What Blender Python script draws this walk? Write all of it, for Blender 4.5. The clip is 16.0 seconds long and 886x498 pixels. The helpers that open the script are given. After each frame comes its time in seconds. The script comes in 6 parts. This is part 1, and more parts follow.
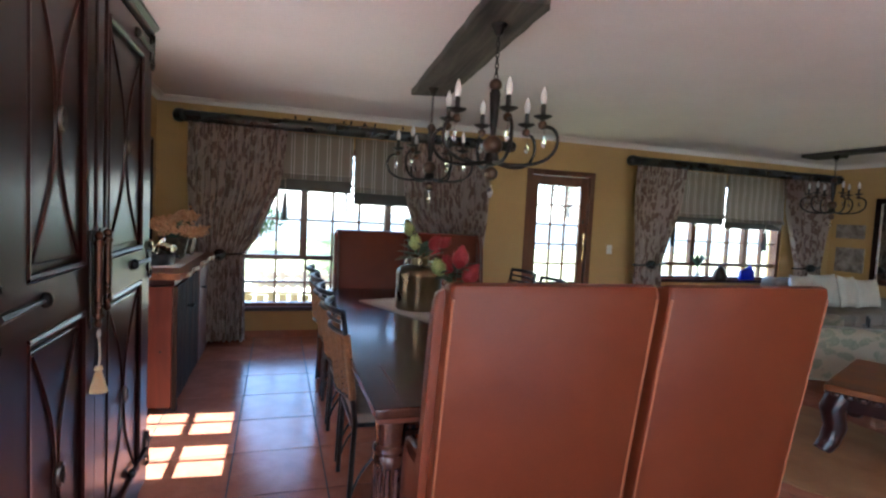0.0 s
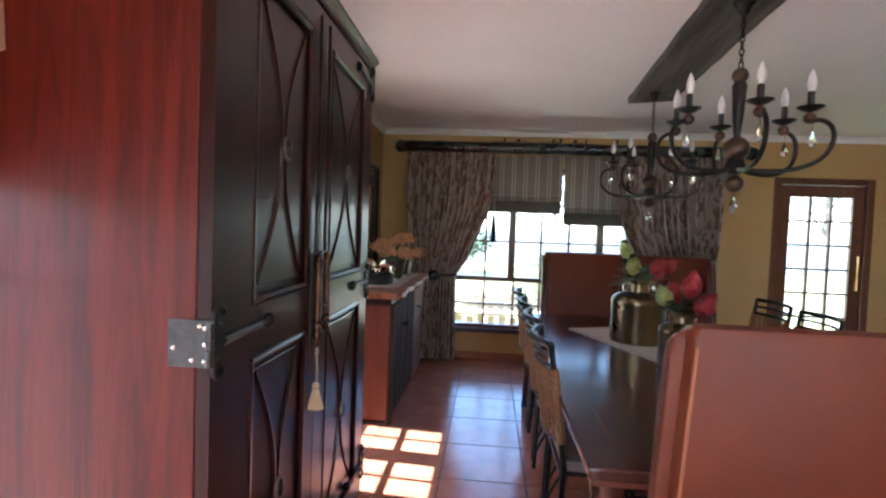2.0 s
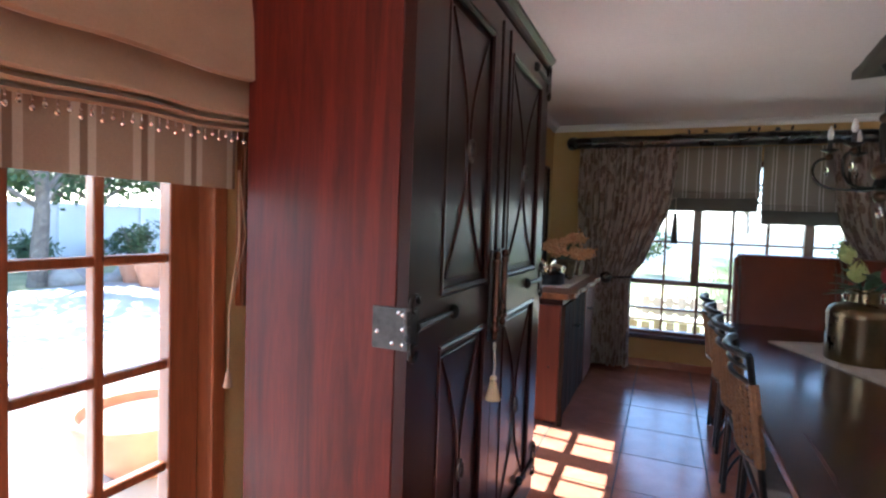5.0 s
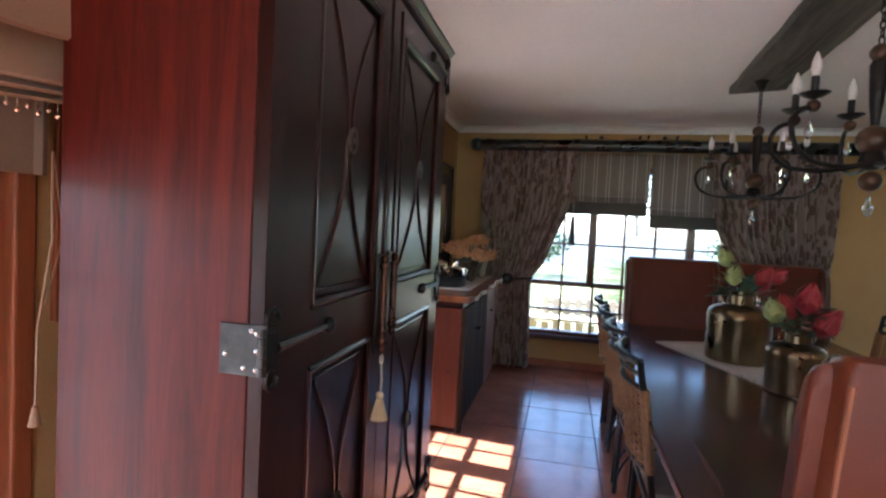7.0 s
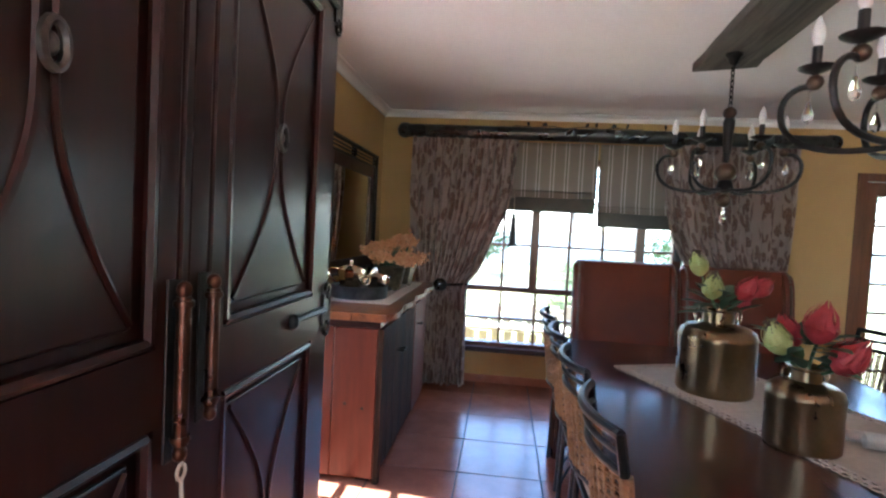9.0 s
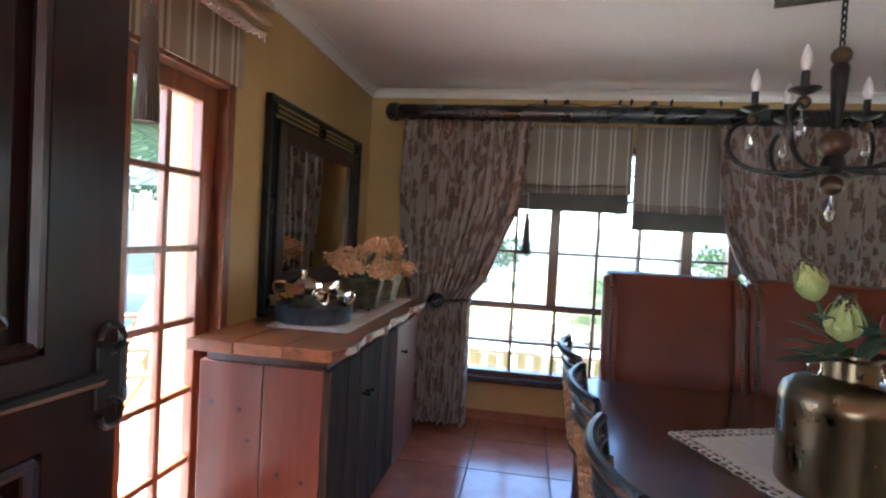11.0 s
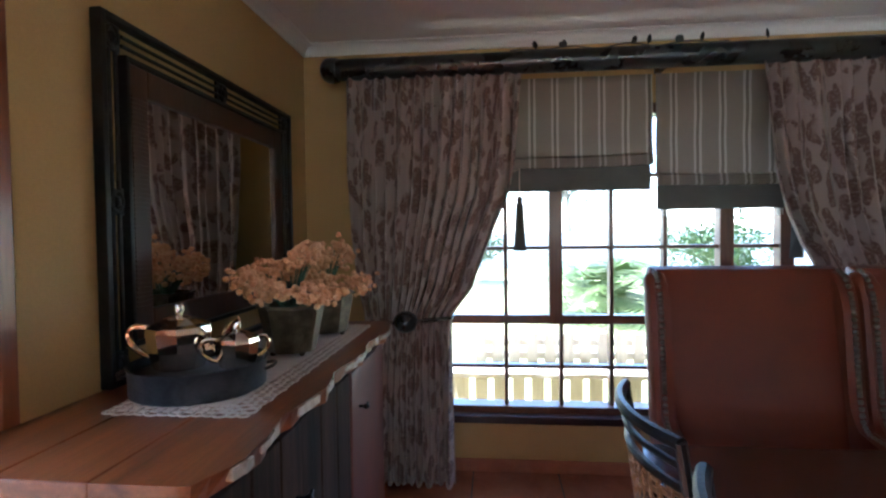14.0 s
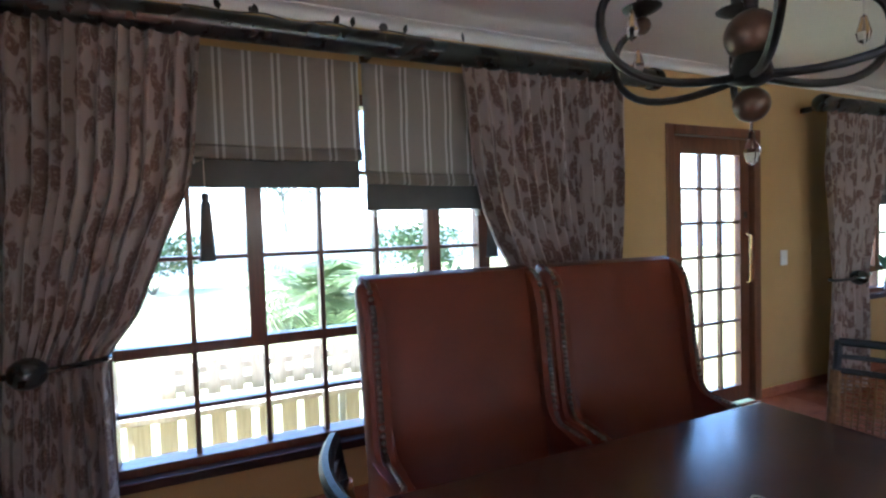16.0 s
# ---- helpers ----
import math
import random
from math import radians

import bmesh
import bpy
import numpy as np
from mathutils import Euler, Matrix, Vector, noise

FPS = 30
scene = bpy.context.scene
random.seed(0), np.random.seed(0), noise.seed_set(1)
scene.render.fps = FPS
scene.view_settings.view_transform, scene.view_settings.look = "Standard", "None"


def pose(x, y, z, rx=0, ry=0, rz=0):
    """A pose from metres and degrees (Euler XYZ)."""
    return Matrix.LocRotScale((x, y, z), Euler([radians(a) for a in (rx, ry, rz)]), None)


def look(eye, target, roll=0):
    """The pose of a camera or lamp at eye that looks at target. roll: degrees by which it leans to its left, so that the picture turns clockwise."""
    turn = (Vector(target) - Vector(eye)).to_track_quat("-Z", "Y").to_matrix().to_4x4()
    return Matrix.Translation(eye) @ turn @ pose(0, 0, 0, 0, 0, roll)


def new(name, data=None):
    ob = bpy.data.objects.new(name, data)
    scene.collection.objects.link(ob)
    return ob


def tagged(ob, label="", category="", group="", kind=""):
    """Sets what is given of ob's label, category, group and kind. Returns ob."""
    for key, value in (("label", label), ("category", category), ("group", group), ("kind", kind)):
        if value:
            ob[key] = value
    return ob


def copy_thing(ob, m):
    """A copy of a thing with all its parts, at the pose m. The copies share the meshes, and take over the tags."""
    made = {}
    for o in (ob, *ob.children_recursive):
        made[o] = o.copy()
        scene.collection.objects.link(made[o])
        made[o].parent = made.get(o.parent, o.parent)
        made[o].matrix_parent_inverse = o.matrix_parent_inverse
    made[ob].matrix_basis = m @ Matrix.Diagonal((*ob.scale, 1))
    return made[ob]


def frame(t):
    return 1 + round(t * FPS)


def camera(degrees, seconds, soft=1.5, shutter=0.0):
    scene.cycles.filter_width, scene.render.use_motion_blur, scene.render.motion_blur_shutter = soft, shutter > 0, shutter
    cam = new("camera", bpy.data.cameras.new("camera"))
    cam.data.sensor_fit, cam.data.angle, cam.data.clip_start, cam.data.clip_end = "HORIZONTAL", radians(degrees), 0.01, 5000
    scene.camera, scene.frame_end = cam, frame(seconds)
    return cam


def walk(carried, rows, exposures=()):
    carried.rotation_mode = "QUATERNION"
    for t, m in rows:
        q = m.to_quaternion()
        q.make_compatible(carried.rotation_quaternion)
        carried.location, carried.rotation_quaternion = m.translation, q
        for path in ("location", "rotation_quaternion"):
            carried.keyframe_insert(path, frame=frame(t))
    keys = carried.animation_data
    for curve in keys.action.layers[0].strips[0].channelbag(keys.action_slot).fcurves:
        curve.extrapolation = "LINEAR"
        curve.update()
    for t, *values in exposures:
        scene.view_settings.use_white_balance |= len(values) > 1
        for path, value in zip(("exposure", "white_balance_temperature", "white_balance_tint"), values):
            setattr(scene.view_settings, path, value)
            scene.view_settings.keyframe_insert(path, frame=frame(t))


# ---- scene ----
cam = camera(80.9, 16.0, soft=2.4)
PATH = [
    (0, (-0.073, 0.032, 1.432), (0.538, 1.932, 1.305), 2.9),
    (0.5, (-0.04, 0.128, 1.446), (0.454, 2.064, 1.34), 2.8),
    (1, (-0.021, 0.192, 1.446), (0.268, 2.17, 1.366), 2.7),
    (1.5, (-0.027, 0.238, 1.433), (0.015, 2.236, 1.363), 2.4),
    (2, (-0.048, 0.25, 1.43), (-0.221, 2.241, 1.35), 2.1),
    (2.5, (-0.066, 0.244, 1.429), (-0.391, 2.216, 1.343), 1.7),
    (3, (-0.081, 0.229, 1.433), (-0.544, 2.172, 1.342), 1.3),
    (3.5, (-0.088, 0.218, 1.437), (-0.669, 2.129, 1.34), 1.1),
    (4, (-0.104, 0.209, 1.431), (-0.785, 2.087, 1.331), 1.2),
    (4.2, (-0.102, 0.203, 1.429), (-0.822, 2.067, 1.328), 1.1),
    (6.3, (-0.056, 0.269, 1.395), (-0.863, 2.097, 1.298), 2.4),
    (6.5, (-0.081, 0.285, 1.392), (-0.764, 2.162, 1.302), 2.8),
    (7, (-0.07, 0.405, 1.426), (-0.523, 2.351, 1.339), 2.9),
    (7.5, (-0.044, 0.587, 1.427), (-0.382, 2.557, 1.351), 3.1),
    (8, (-0.054, 0.751, 1.428), (-0.347, 2.728, 1.35), 3.2),
    (8.5, (-0.092, 0.936, 1.448), (-0.32, 2.921, 1.362), 3.0),
    (10.8, (0.007, 1.923, 1.411), (-0.279, 3.901, 1.345), 2.9),
    (11, (0.007, 2.016, 1.413), (-0.31, 3.99, 1.354), 3.1),
    (11.5, (-0.004, 2.166, 1.403), (-0.429, 4.12, 1.35), 3.8),
    (12, (-0.065, 2.329, 1.393), (-0.539, 4.272, 1.339), 3.8),
    (12.5, (-0.104, 2.461, 1.388), (-0.578, 4.403, 1.331), 3.9),
    (13, (-0.105, 2.643, 1.392), (-0.56, 4.589, 1.338), 3.3),
    (13.5, (-0.094, 2.798, 1.394), (-0.444, 4.766, 1.341), 1.3),
    (14, (-0.141, 2.972, 1.394), (-0.338, 4.961, 1.337), -0.7),
    (14.5, (-0.171, 3.076, 1.386), (-0.068, 5.073, 1.337), -2.0),
    (15, (-0.067, 3.19, 1.384), (0.303, 5.155, 1.329), -2.4),
    (15.5, (-0.01, 3.295, 1.389), (0.611, 5.195, 1.334), -2.2),
    (16, (-0.012, 3.363, 1.415), (0.821, 5.179, 1.333), -1.7),
]
EXPOSURES = [(0, 3.6, 5350, 10), (3, 3.7, 5350, 10), (4.2, 3.5, 5300, 10), (6.3, 3.2, 5350, 10), (8.7, 3.95, 5300, 10), (11, 4.1, 5250, 10), (13, 3.8, 5200, 10), (16, 3.75, 5000, 10)]
walk(cam, [(t, look(eye, target, roll)) for t, eye, target, roll in PATH], EXPOSURES)

# ---- world, sun, exposure ----
world = bpy.data.worlds.new("sky")
scene.world = world
world.use_nodes = True
wn = world.node_tree
sky = wn.nodes.new("ShaderNodeTexSky")
sky.sky_type, sky.sun_disc = "NISHITA", False
sky.sun_elevation, sky.sun_rotation = radians(44), radians(-85)
wn.links.new(sky.outputs[0], wn.nodes["Background"].inputs[0])
wn.nodes["Background"].inputs[1].default_value = 0.15
sun = new("sun", bpy.data.lights.new("sun", "SUN"))
sun.data.energy, sun.data.angle, sun.data.color = 5.0, radians(0.5), (1.0, 0.94, 0.84)
sun.matrix_world = look((-10.2, 0.9, 10.0), (0, 0, 0))


# ---- materials ----
def material(name):
    m = bpy.data.materials.new(name)
    m.use_nodes = True
    n = m.node_tree.nodes
    return m, n, m.node_tree.links, n["Principled BSDF"]


def ramp(n, l, src, stops, mode="LINEAR"):
    r = n.new("ShaderNodeValToRGB")
    r.color_ramp.interpolation = mode
    while len(r.color_ramp.elements) < len(stops):
        r.color_ramp.elements.new(0.5)
    for e, (p, c) in zip(r.color_ramp.elements, stops):
        e.position, e.color = p, (*c, 1)
    l.new(src, r.inputs[0])
    return r.outputs[0]


def coords(n, l, scale=(1, 1, 1), world_space=False):
    mp = n.new("ShaderNodeMapping")
    mp.inputs["Scale"].default_value = scale
    if world_space:
        l.new(n.new("ShaderNodeNewGeometry").outputs["Position"], mp.inputs[0])
    else:
        l.new(n.new("ShaderNodeTexCoord").outputs["Object"], mp.inputs[0])
    return mp.outputs[0]


def noise_tex(n, l, vec, scale, detail=5, rough=0.6, dist=0.0):
    t = n.new("ShaderNodeTexNoise")
    t.inputs["Scale"].default_value, t.inputs["Detail"].default_value = scale, detail
    t.inputs["Roughness"].default_value, t.inputs["Distortion"].default_value = rough, dist
    l.new(vec, t.inputs["Vector"])
    return t.outputs[0]


def mixed(n, l, a, b, fac, mode="MIX"):
    m = n.new("ShaderNodeMix")
    m.data_type, m.blend_type = "RGBA", mode
    for sock, v in ((m.inputs[0], fac), (m.inputs[6], a), (m.inputs[7], b)):
        if isinstance(v, (int, float)):
            sock.default_value = v
        elif isinstance(v, tuple):
            sock.default_value = (*v, 1)
        else:
            l.new(v, sock)
    return m.outputs[2]


def bumped(n, l, p, height, strength, dist=0.01):
    b = n.new("ShaderNodeBump")
    b.inputs["Strength"].default_value, b.inputs["Distance"].default_value = strength, dist
    l.new(height, b.inputs["Height"])
    l.new(b.outputs[0], p.inputs["Normal"])


def surface(name, dark, light, rough=0.6, scale=6.0, stretch=(1, 1, 1), metal=0.0, bump=0.15, fine=90.0, rough_var=0.12,
            world_space=False, coat=0.0, per_object=0.0, sheen=0.0, spec=0.5):
    """Colour that wanders between two tones at two scales, with fine relief."""
    m, n, l, p = material(name)
    v = coords(n, l, stretch, world_space)
    big = noise_tex(n, l, v, scale, 6, 0.6, 0.4)
    small = noise_tex(n, l, v, fine, 3)
    c = ramp(n, l, big, [(0.3, dark), (0.7, light)])
    c = mixed(n, l, c, ramp(n, l, small, [(0.3, (0.72, 0.72, 0.72)), (0.7, (1, 1, 1))]), 0.35, "MULTIPLY")
    if per_object:
        hue = n.new("ShaderNodeHueSaturation")
        mr = n.new("ShaderNodeMapRange")
        mr.inputs["To Min"].default_value, mr.inputs["To Max"].default_value = 1 - per_object, 1 + per_object
        l.new(n.new("ShaderNodeObjectInfo").outputs["Random"], mr.inputs[0])
        l.new(mr.outputs[0], hue.inputs["Value"])
        l.new(c, hue.inputs["Color"])
        c = hue.outputs[0]
    l.new(c, p.inputs["Base Color"])
    mr = n.new("ShaderNodeMapRange")
    mr.inputs["To Min"].default_value, mr.inputs["To Max"].default_value = max(rough - rough_var, 0.03), min(rough + rough_var, 1)
    l.new(big, mr.inputs[0])
    l.new(mr.outputs[0], p.inputs["Roughness"])
    p.inputs["Metallic"].default_value = metal
    p.inputs["Coat Weight"].default_value = coat
    p.inputs["Coat Roughness"].default_value = 0.15
    p.inputs["Sheen Weight"].default_value = sheen
    p.inputs["Specular IOR Level"].default_value = spec
    bumped(n, l, p, small, bump, 0.004)
    return m


def wood(name, dark, light, rough=0.4, along="z", grain=14.0, coat=0.0, bump=0.12, per_object=0.0, bands=(0.32, 0.7), rough_var=0.1, spec=0.5):
    """Wood with long grain along one axis."""
    m, n, l, p = material(name)
    k = 0.07
    s = {"x": (k, 1, 1), "y": (1, k, 1), "z": (1, 1, k)}[along]
    v = coords(n, l, s)
    g = noise_tex(n, l, v, grain, 6, 0.65, 0.8)
    f = noise_tex(n, l, v, grain * 9, 3, 0.6)
    c = ramp(n, l, g, [(bands[0], dark), (bands[1], light)])
    c = mixed(n, l, c, ramp(n, l, f, [(0.35, (0.6, 0.58, 0.55)), (0.6, (1, 1, 1))]), 0.45, "MULTIPLY")
    if per_object:
        hue = n.new("ShaderNodeHueSaturation")
        mr = n.new("ShaderNodeMapRange")
        mr.inputs["To Min"].default_value, mr.inputs["To Max"].default_value = 1 - per_object, 1 + per_object
        l.new(n.new("ShaderNodeObjectInfo").outputs["Random"], mr.inputs[0])
        l.new(mr.outputs[0], hue.inputs["Value"])
        l.new(c, hue.inputs["Color"])
        c = hue.outputs[0]
    l.new(c, p.inputs["Base Color"])
    mr = n.new("ShaderNodeMapRange")
    mr.inputs["To Min"].default_value, mr.inputs["To Max"].default_value = max(rough - rough_var, 0.05), rough + rough_var
    l.new(g, mr.inputs[0])
    l.new(mr.outputs[0], p.inputs["Roughness"])
    p.inputs["Coat Weight"].default_value, p.inputs["Coat Roughness"].default_value = coat, 0.12
    p.inputs["Specular IOR Level"].default_value = spec
    bumped(n, l, p, f, bump, 0.003)
    return m


def striped(name, base, stops, period, axis="x"):
    """Woven cloth with upright stripes that repeat."""
    m, n, l, p = material(name)
    sep = n.new("ShaderNodeSeparateXYZ")
    l.new(coords(n, l), sep.inputs[0])
    d = n.new("ShaderNodeMath")
    d.operation = "DIVIDE"
    l.new(sep.outputs["XYZ".index(axis.upper())], d.inputs[0])
    d.inputs[1].default_value = period
    fr = n.new("ShaderNodeMath")
    fr.operation = "FRACT"
    l.new(d.outputs[0], fr.inputs[0])
    c = ramp(n, l, fr.outputs[0], stops, "CONSTANT")
    w = noise_tex(n, l, coords(n, l, (1, 1, 1)), 260, 2)
    c = mixed(n, l, c, ramp(n, l, w, [(0.3, (0.75, 0.75, 0.75)), (0.7, (1, 1, 1))]), 0.5, "MULTIPLY")
    l.new(c, p.inputs["Base Color"])
    p.inputs["Roughness"].default_value = 0.85
    p.inputs["Sheen Weight"].default_value = 0.2
    bumped(n, l, p, w, 0.2, 0.002)
    return m


def damask(name, ground, motif, cloth=False):
    """Taupe cloth with trailing brown leaves and flowers, a little shiny."""
    m, n, l, p = material(name)
    v = coords(n, l, (1, 1, 1))
    if cloth:
        v = n.new("ShaderNodeTexCoord").outputs["UV"]
    w = n.new("ShaderNodeTexNoise")
    w.inputs["Scale"].default_value, w.inputs["Detail"].default_value = 9.0, 3
    l.new(v, w.inputs["Vector"])
    off = n.new("ShaderNodeVectorMath")
    off.operation = "MULTIPLY_ADD"
    l.new(w.outputs["Color"], off.inputs[0])
    off.inputs[1].default_value = (0.09, 0.09, 0.09)
    l.new(v, off.inputs[2])
    masks = []
    for scale, lo, hi, turn in ((10.5, 0.40, 0.46, 0.6), (8.0, 0.33, 0.39, -0.7)):
        mp = n.new("ShaderNodeMapping")
        mp.inputs["Rotation"].default_value = (0, 0, turn)
        mp.inputs["Scale"].default_value = (1.5, 0.75, 1.0)
        l.new(off.outputs[0], mp.inputs[0])
        vo = n.new("ShaderNodeTexVoronoi")
        vo.inputs["Scale"].default_value, vo.inputs["Randomness"].default_value = scale, 0.75
        l.new(mp.outputs[0], vo.inputs["Vector"])
        masks.append(ramp(n, l, vo.outputs["Distance"], [(lo, (1, 1, 1)), (hi, (0, 0, 0))]))
    both = mixed(n, l, masks[0], masks[1], 1.0, "LIGHTEN")
    mp = n.new("ShaderNodeMapping")
    mp.inputs["Scale"].default_value = (1.0, 0.6, 1.0)
    l.new(v, mp.inputs[0])
    gate = ramp(n, l, noise_tex(n, l, mp.outputs[0], 6.5, 2, 0.5, 0.6), [(0.39, (0, 0, 0)), (0.45, (1, 1, 1))])
    veins = ramp(n, l, noise_tex(n, l, v, 70, 3, 0.6), [(0.36, (0.35, 0.35, 0.35)), (0.5, (1, 1, 1))])
    mask = mixed(n, l, mixed(n, l, both, gate, 1.0, "MULTIPLY"), veins, 1.0, "MULTIPLY")
    c = mixed(n, l, ground, motif, mask)
    weave = noise_tex(n, l, v, 320, 2)
    c = mixed(n, l, c, ramp(n, l, weave, [(0.3, (0.7, 0.7, 0.7)), (0.7, (1, 1, 1))]), 0.4, "MULTIPLY")
    l.new(c, p.inputs["Base Color"])
    p.inputs["Roughness"].default_value = 0.6
    p.inputs["Sheen Weight"].default_value = 0.3
    bumped(n, l, p, weave, 0.15, 0.002)
    return m


def clear_glass(name, tint=(1, 1, 1)):
    m, n, l, p = material(name)
    n.remove(p)
    tr, gl, lw, mx = (n.new("ShaderNode" + k) for k in ("BsdfTransparent", "BsdfGlossy", "LayerWeight", "MixShader"))
    tr.inputs[0].default_value = (*tint, 1)
    gl.inputs["Roughness"].default_value = 0.02
    pw, ma = n.new("ShaderNodeMath"), n.new("ShaderNodeMath")
    pw.operation, ma.operation = "POWER", "MULTIPLY_ADD"
    pw.inputs[1].default_value, ma.inputs[1].default_value, ma.inputs[2].default_value = 4.5, 0.6, 0.025
    for a, b in ((lw.outputs["Facing"], pw.inputs[0]), (pw.outputs[0], ma.inputs[0]), (ma.outputs[0], mx.inputs[0]), (tr.outputs[0], mx.inputs[1]), (gl.outputs[0], mx.inputs[2])):
        l.new(a, b)
    l.new(mx.outputs[0], n["Material Output"].inputs[0])
    return m


def let_light_through(m, amount):
    """Cloth that glows a little with the light behind it."""
    n, l = m.node_tree.nodes, m.node_tree.links
    p = n["Principled BSDF"]
    tl, mx = n.new("ShaderNodeBsdfTranslucent"), n.new("ShaderNodeMixShader")
    l.new(p.inputs["Base Color"].links[0].from_socket, tl.inputs[0])
    mx.inputs[0].default_value = amount
    l.new(p.outputs[0], mx.inputs[1])
    l.new(tl.outputs[0], mx.inputs[2])
    l.new(mx.outputs[0], n["Material Output"].inputs[0])
    return m


def plain(name, colour, rough=0.5, metal=0.0, emit=0.0, trans=0.0):
    m, n, l, p = material(name)
    p.inputs["Base Color"].default_value = (*colour, 1)
    p.inputs["Roughness"].default_value, p.inputs["Metallic"].default_value = rough, metal
    p.inputs["Transmission Weight"].default_value = trans
    if emit:
        p.inputs["Emission Color"].default_value, p.inputs["Emission Strength"].default_value = (*colour, 1), emit
    return m


OCHRE = surface("ochre plaster", (0.49, 0.32, 0.125), (0.55, 0.37, 0.155), 0.75, 2.2, fine=160, bump=0.12, world_space=True)
CEIL = surface("ceiling paint", (0.84, 0.83, 0.81), (0.89, 0.88, 0.86), 0.85, 1.6, fine=140, bump=0.08, world_space=True)
TILE = surface("glazed terracotta tile", (0.28, 0.105, 0.06), (0.39, 0.16, 0.095), 0.2, 5, fine=60, bump=0.05, rough_var=0.06, per_object=0.10)
GROUT = surface("grout", (0.045, 0.034, 0.028), (0.08, 0.06, 0.05), 0.9, 20)
MAHOG = wood("red mahogany panel", (0.05, 0.0045, 0.0028), (0.155, 0.0175, 0.0078), 0.45, "z", 17, coat=0.0, spec=0.3)
DARKWOOD = wood("dark stained mahogany", (0.012, 0.003, 0.0025), (0.036, 0.0075, 0.0058), 0.29, "z", 11, coat=0.05, bump=0.015, rough_var=0.03, spec=0.4)
TABLEWOOD = wood("polished dark table wood", (0.035, 0.013, 0.009), (0.09, 0.034, 0.021), 0.24, "y", 9, coat=0.3, bump=0.05)
TABLEEDGE = wood("reddish table edge", (0.10, 0.026, 0.015), (0.19, 0.055, 0.028), 0.35, "x", 9, coat=0.2)
MERANTI = wood("varnished door timber", (0.18, 0.052, 0.017), (0.32, 0.108, 0.039), 0.34, "z", 12, coat=0.3)
BROWNFRAME = wood("brown varnished frame", (0.10, 0.035, 0.016), (0.18, 0.07, 0.032), 0.38, "z", 12, coat=0.2)
MIRRORWOOD = wood("dark ribbed frame wood", (0.04, 0.016, 0.008), (0.085, 0.035, 0.017), 0.45, "z", 12, coat=0.05)
BARK_EDGE = surface("pale chipped edge", (0.30, 0.24, 0.17), (0.56, 0.50, 0.42), 0.5, 30, bump=0.5)
RECLAIM = wood("reclaimed pine top", (0.095, 0.028, 0.009), (0.30, 0.105, 0.034), 0.36, "y", 9, coat=0.05, bump=0.2, per_object=0.16, spec=0.35)
ORANGEWOOD = wood("orange stained planks", (0.062, 0.011, 0.0043), (0.115, 0.0225, 0.0085), 0.34, "z", 5, coat=0.05, spec=0.35, per_object=0.08)
BLACKPLANK = wood("worn black painted planks", (0.016, 0.010, 0.006), (0.085, 0.043, 0.025), 0.75, "z", 13, bump=0.5, per_object=0.25, bands=(0.4, 0.8), spec=0.08)
REDPLANK = wood("red brown weathered plank", (0.09, 0.025, 0.014), (0.20, 0.06, 0.030), 0.45, "z", 11, bump=0.25)
RUSTIC = wood("weathered grey beam", (0.020, 0.018, 0.015), (0.13, 0.12, 0.10), 0.75, "y", 13, bump=0.8, bands=(0.36, 0.66))
LEATHER = surface("tan leather", (0.092, 0.0175, 0.0055), (0.132, 0.028, 0.009), 0.38, 3.0, fine=210, bump=0.25, rough_var=0.08, spec=0.35)
SEAM = surface("leather seam", (0.24, 0.08, 0.035), (0.31, 0.11, 0.05), 0.5, 10)
NAIL = plain("aged pewter nail", (0.17, 0.155, 0.13), 0.3, 1.0)
IRON = surface("wrought iron", (0.014, 0.014, 0.014), (0.035, 0.034, 0.032), 0.38, 20, metal=0.6, bump=0.25)
STEELHINGE = surface("forged hinge iron", (0.05, 0.05, 0.048), (0.10, 0.10, 0.095), 0.42, 30, metal=0.7, bump=0.3)
SCREW = plain("bright screw", (0.75, 0.74, 0.70), 0.25, 1.0)
CANDLE = surface("black candle sleeve", (0.012, 0.012, 0.012), (0.025, 0.024, 0.022), 0.5, 30)
BULB = surface("frosted bulb glass", (0.72, 0.72, 0.70), (0.82, 0.82, 0.80), 0.25, 8, bump=0)
BRONZE = surface("bronzed ball", (0.045, 0.028, 0.018), (0.12, 0.07, 0.042), 0.33, 14, metal=0.5)
BOLT = surface("coppery brown iron", (0.05, 0.021, 0.013), (0.11, 0.047, 0.027), 0.3, 16, metal=0.7)
PEWTER = surface("worn pewter", (0.09, 0.085, 0.08), (0.19, 0.18, 0.165), 0.36, 40, metal=0.8)
CRYSTAL = plain("cut crystal", (1, 1, 1), 0.02, 0.0, trans=1.0)
RODPAINT = surface("green black pole", (0.010, 0.014, 0.013), (0.022, 0.028, 0.026), 0.28, 9, coat=0.3)
CURTAIN = let_light_through(damask("flowered damask", (0.43, 0.345, 0.30), (0.175, 0.105, 0.085), True), 0.3)
BLIND = let_light_through(striped("striped blind cloth", (0.3, 0.27, 0.23),
                [(0, (0.30, 0.265, 0.22)), (0.40, (0.56, 0.53, 0.47)), (0.50, (0.23, 0.20, 0.165)), (0.62, (0.56, 0.53, 0.47)), (0.72, (0.30, 0.265, 0.22))], 0.125), 0.35)
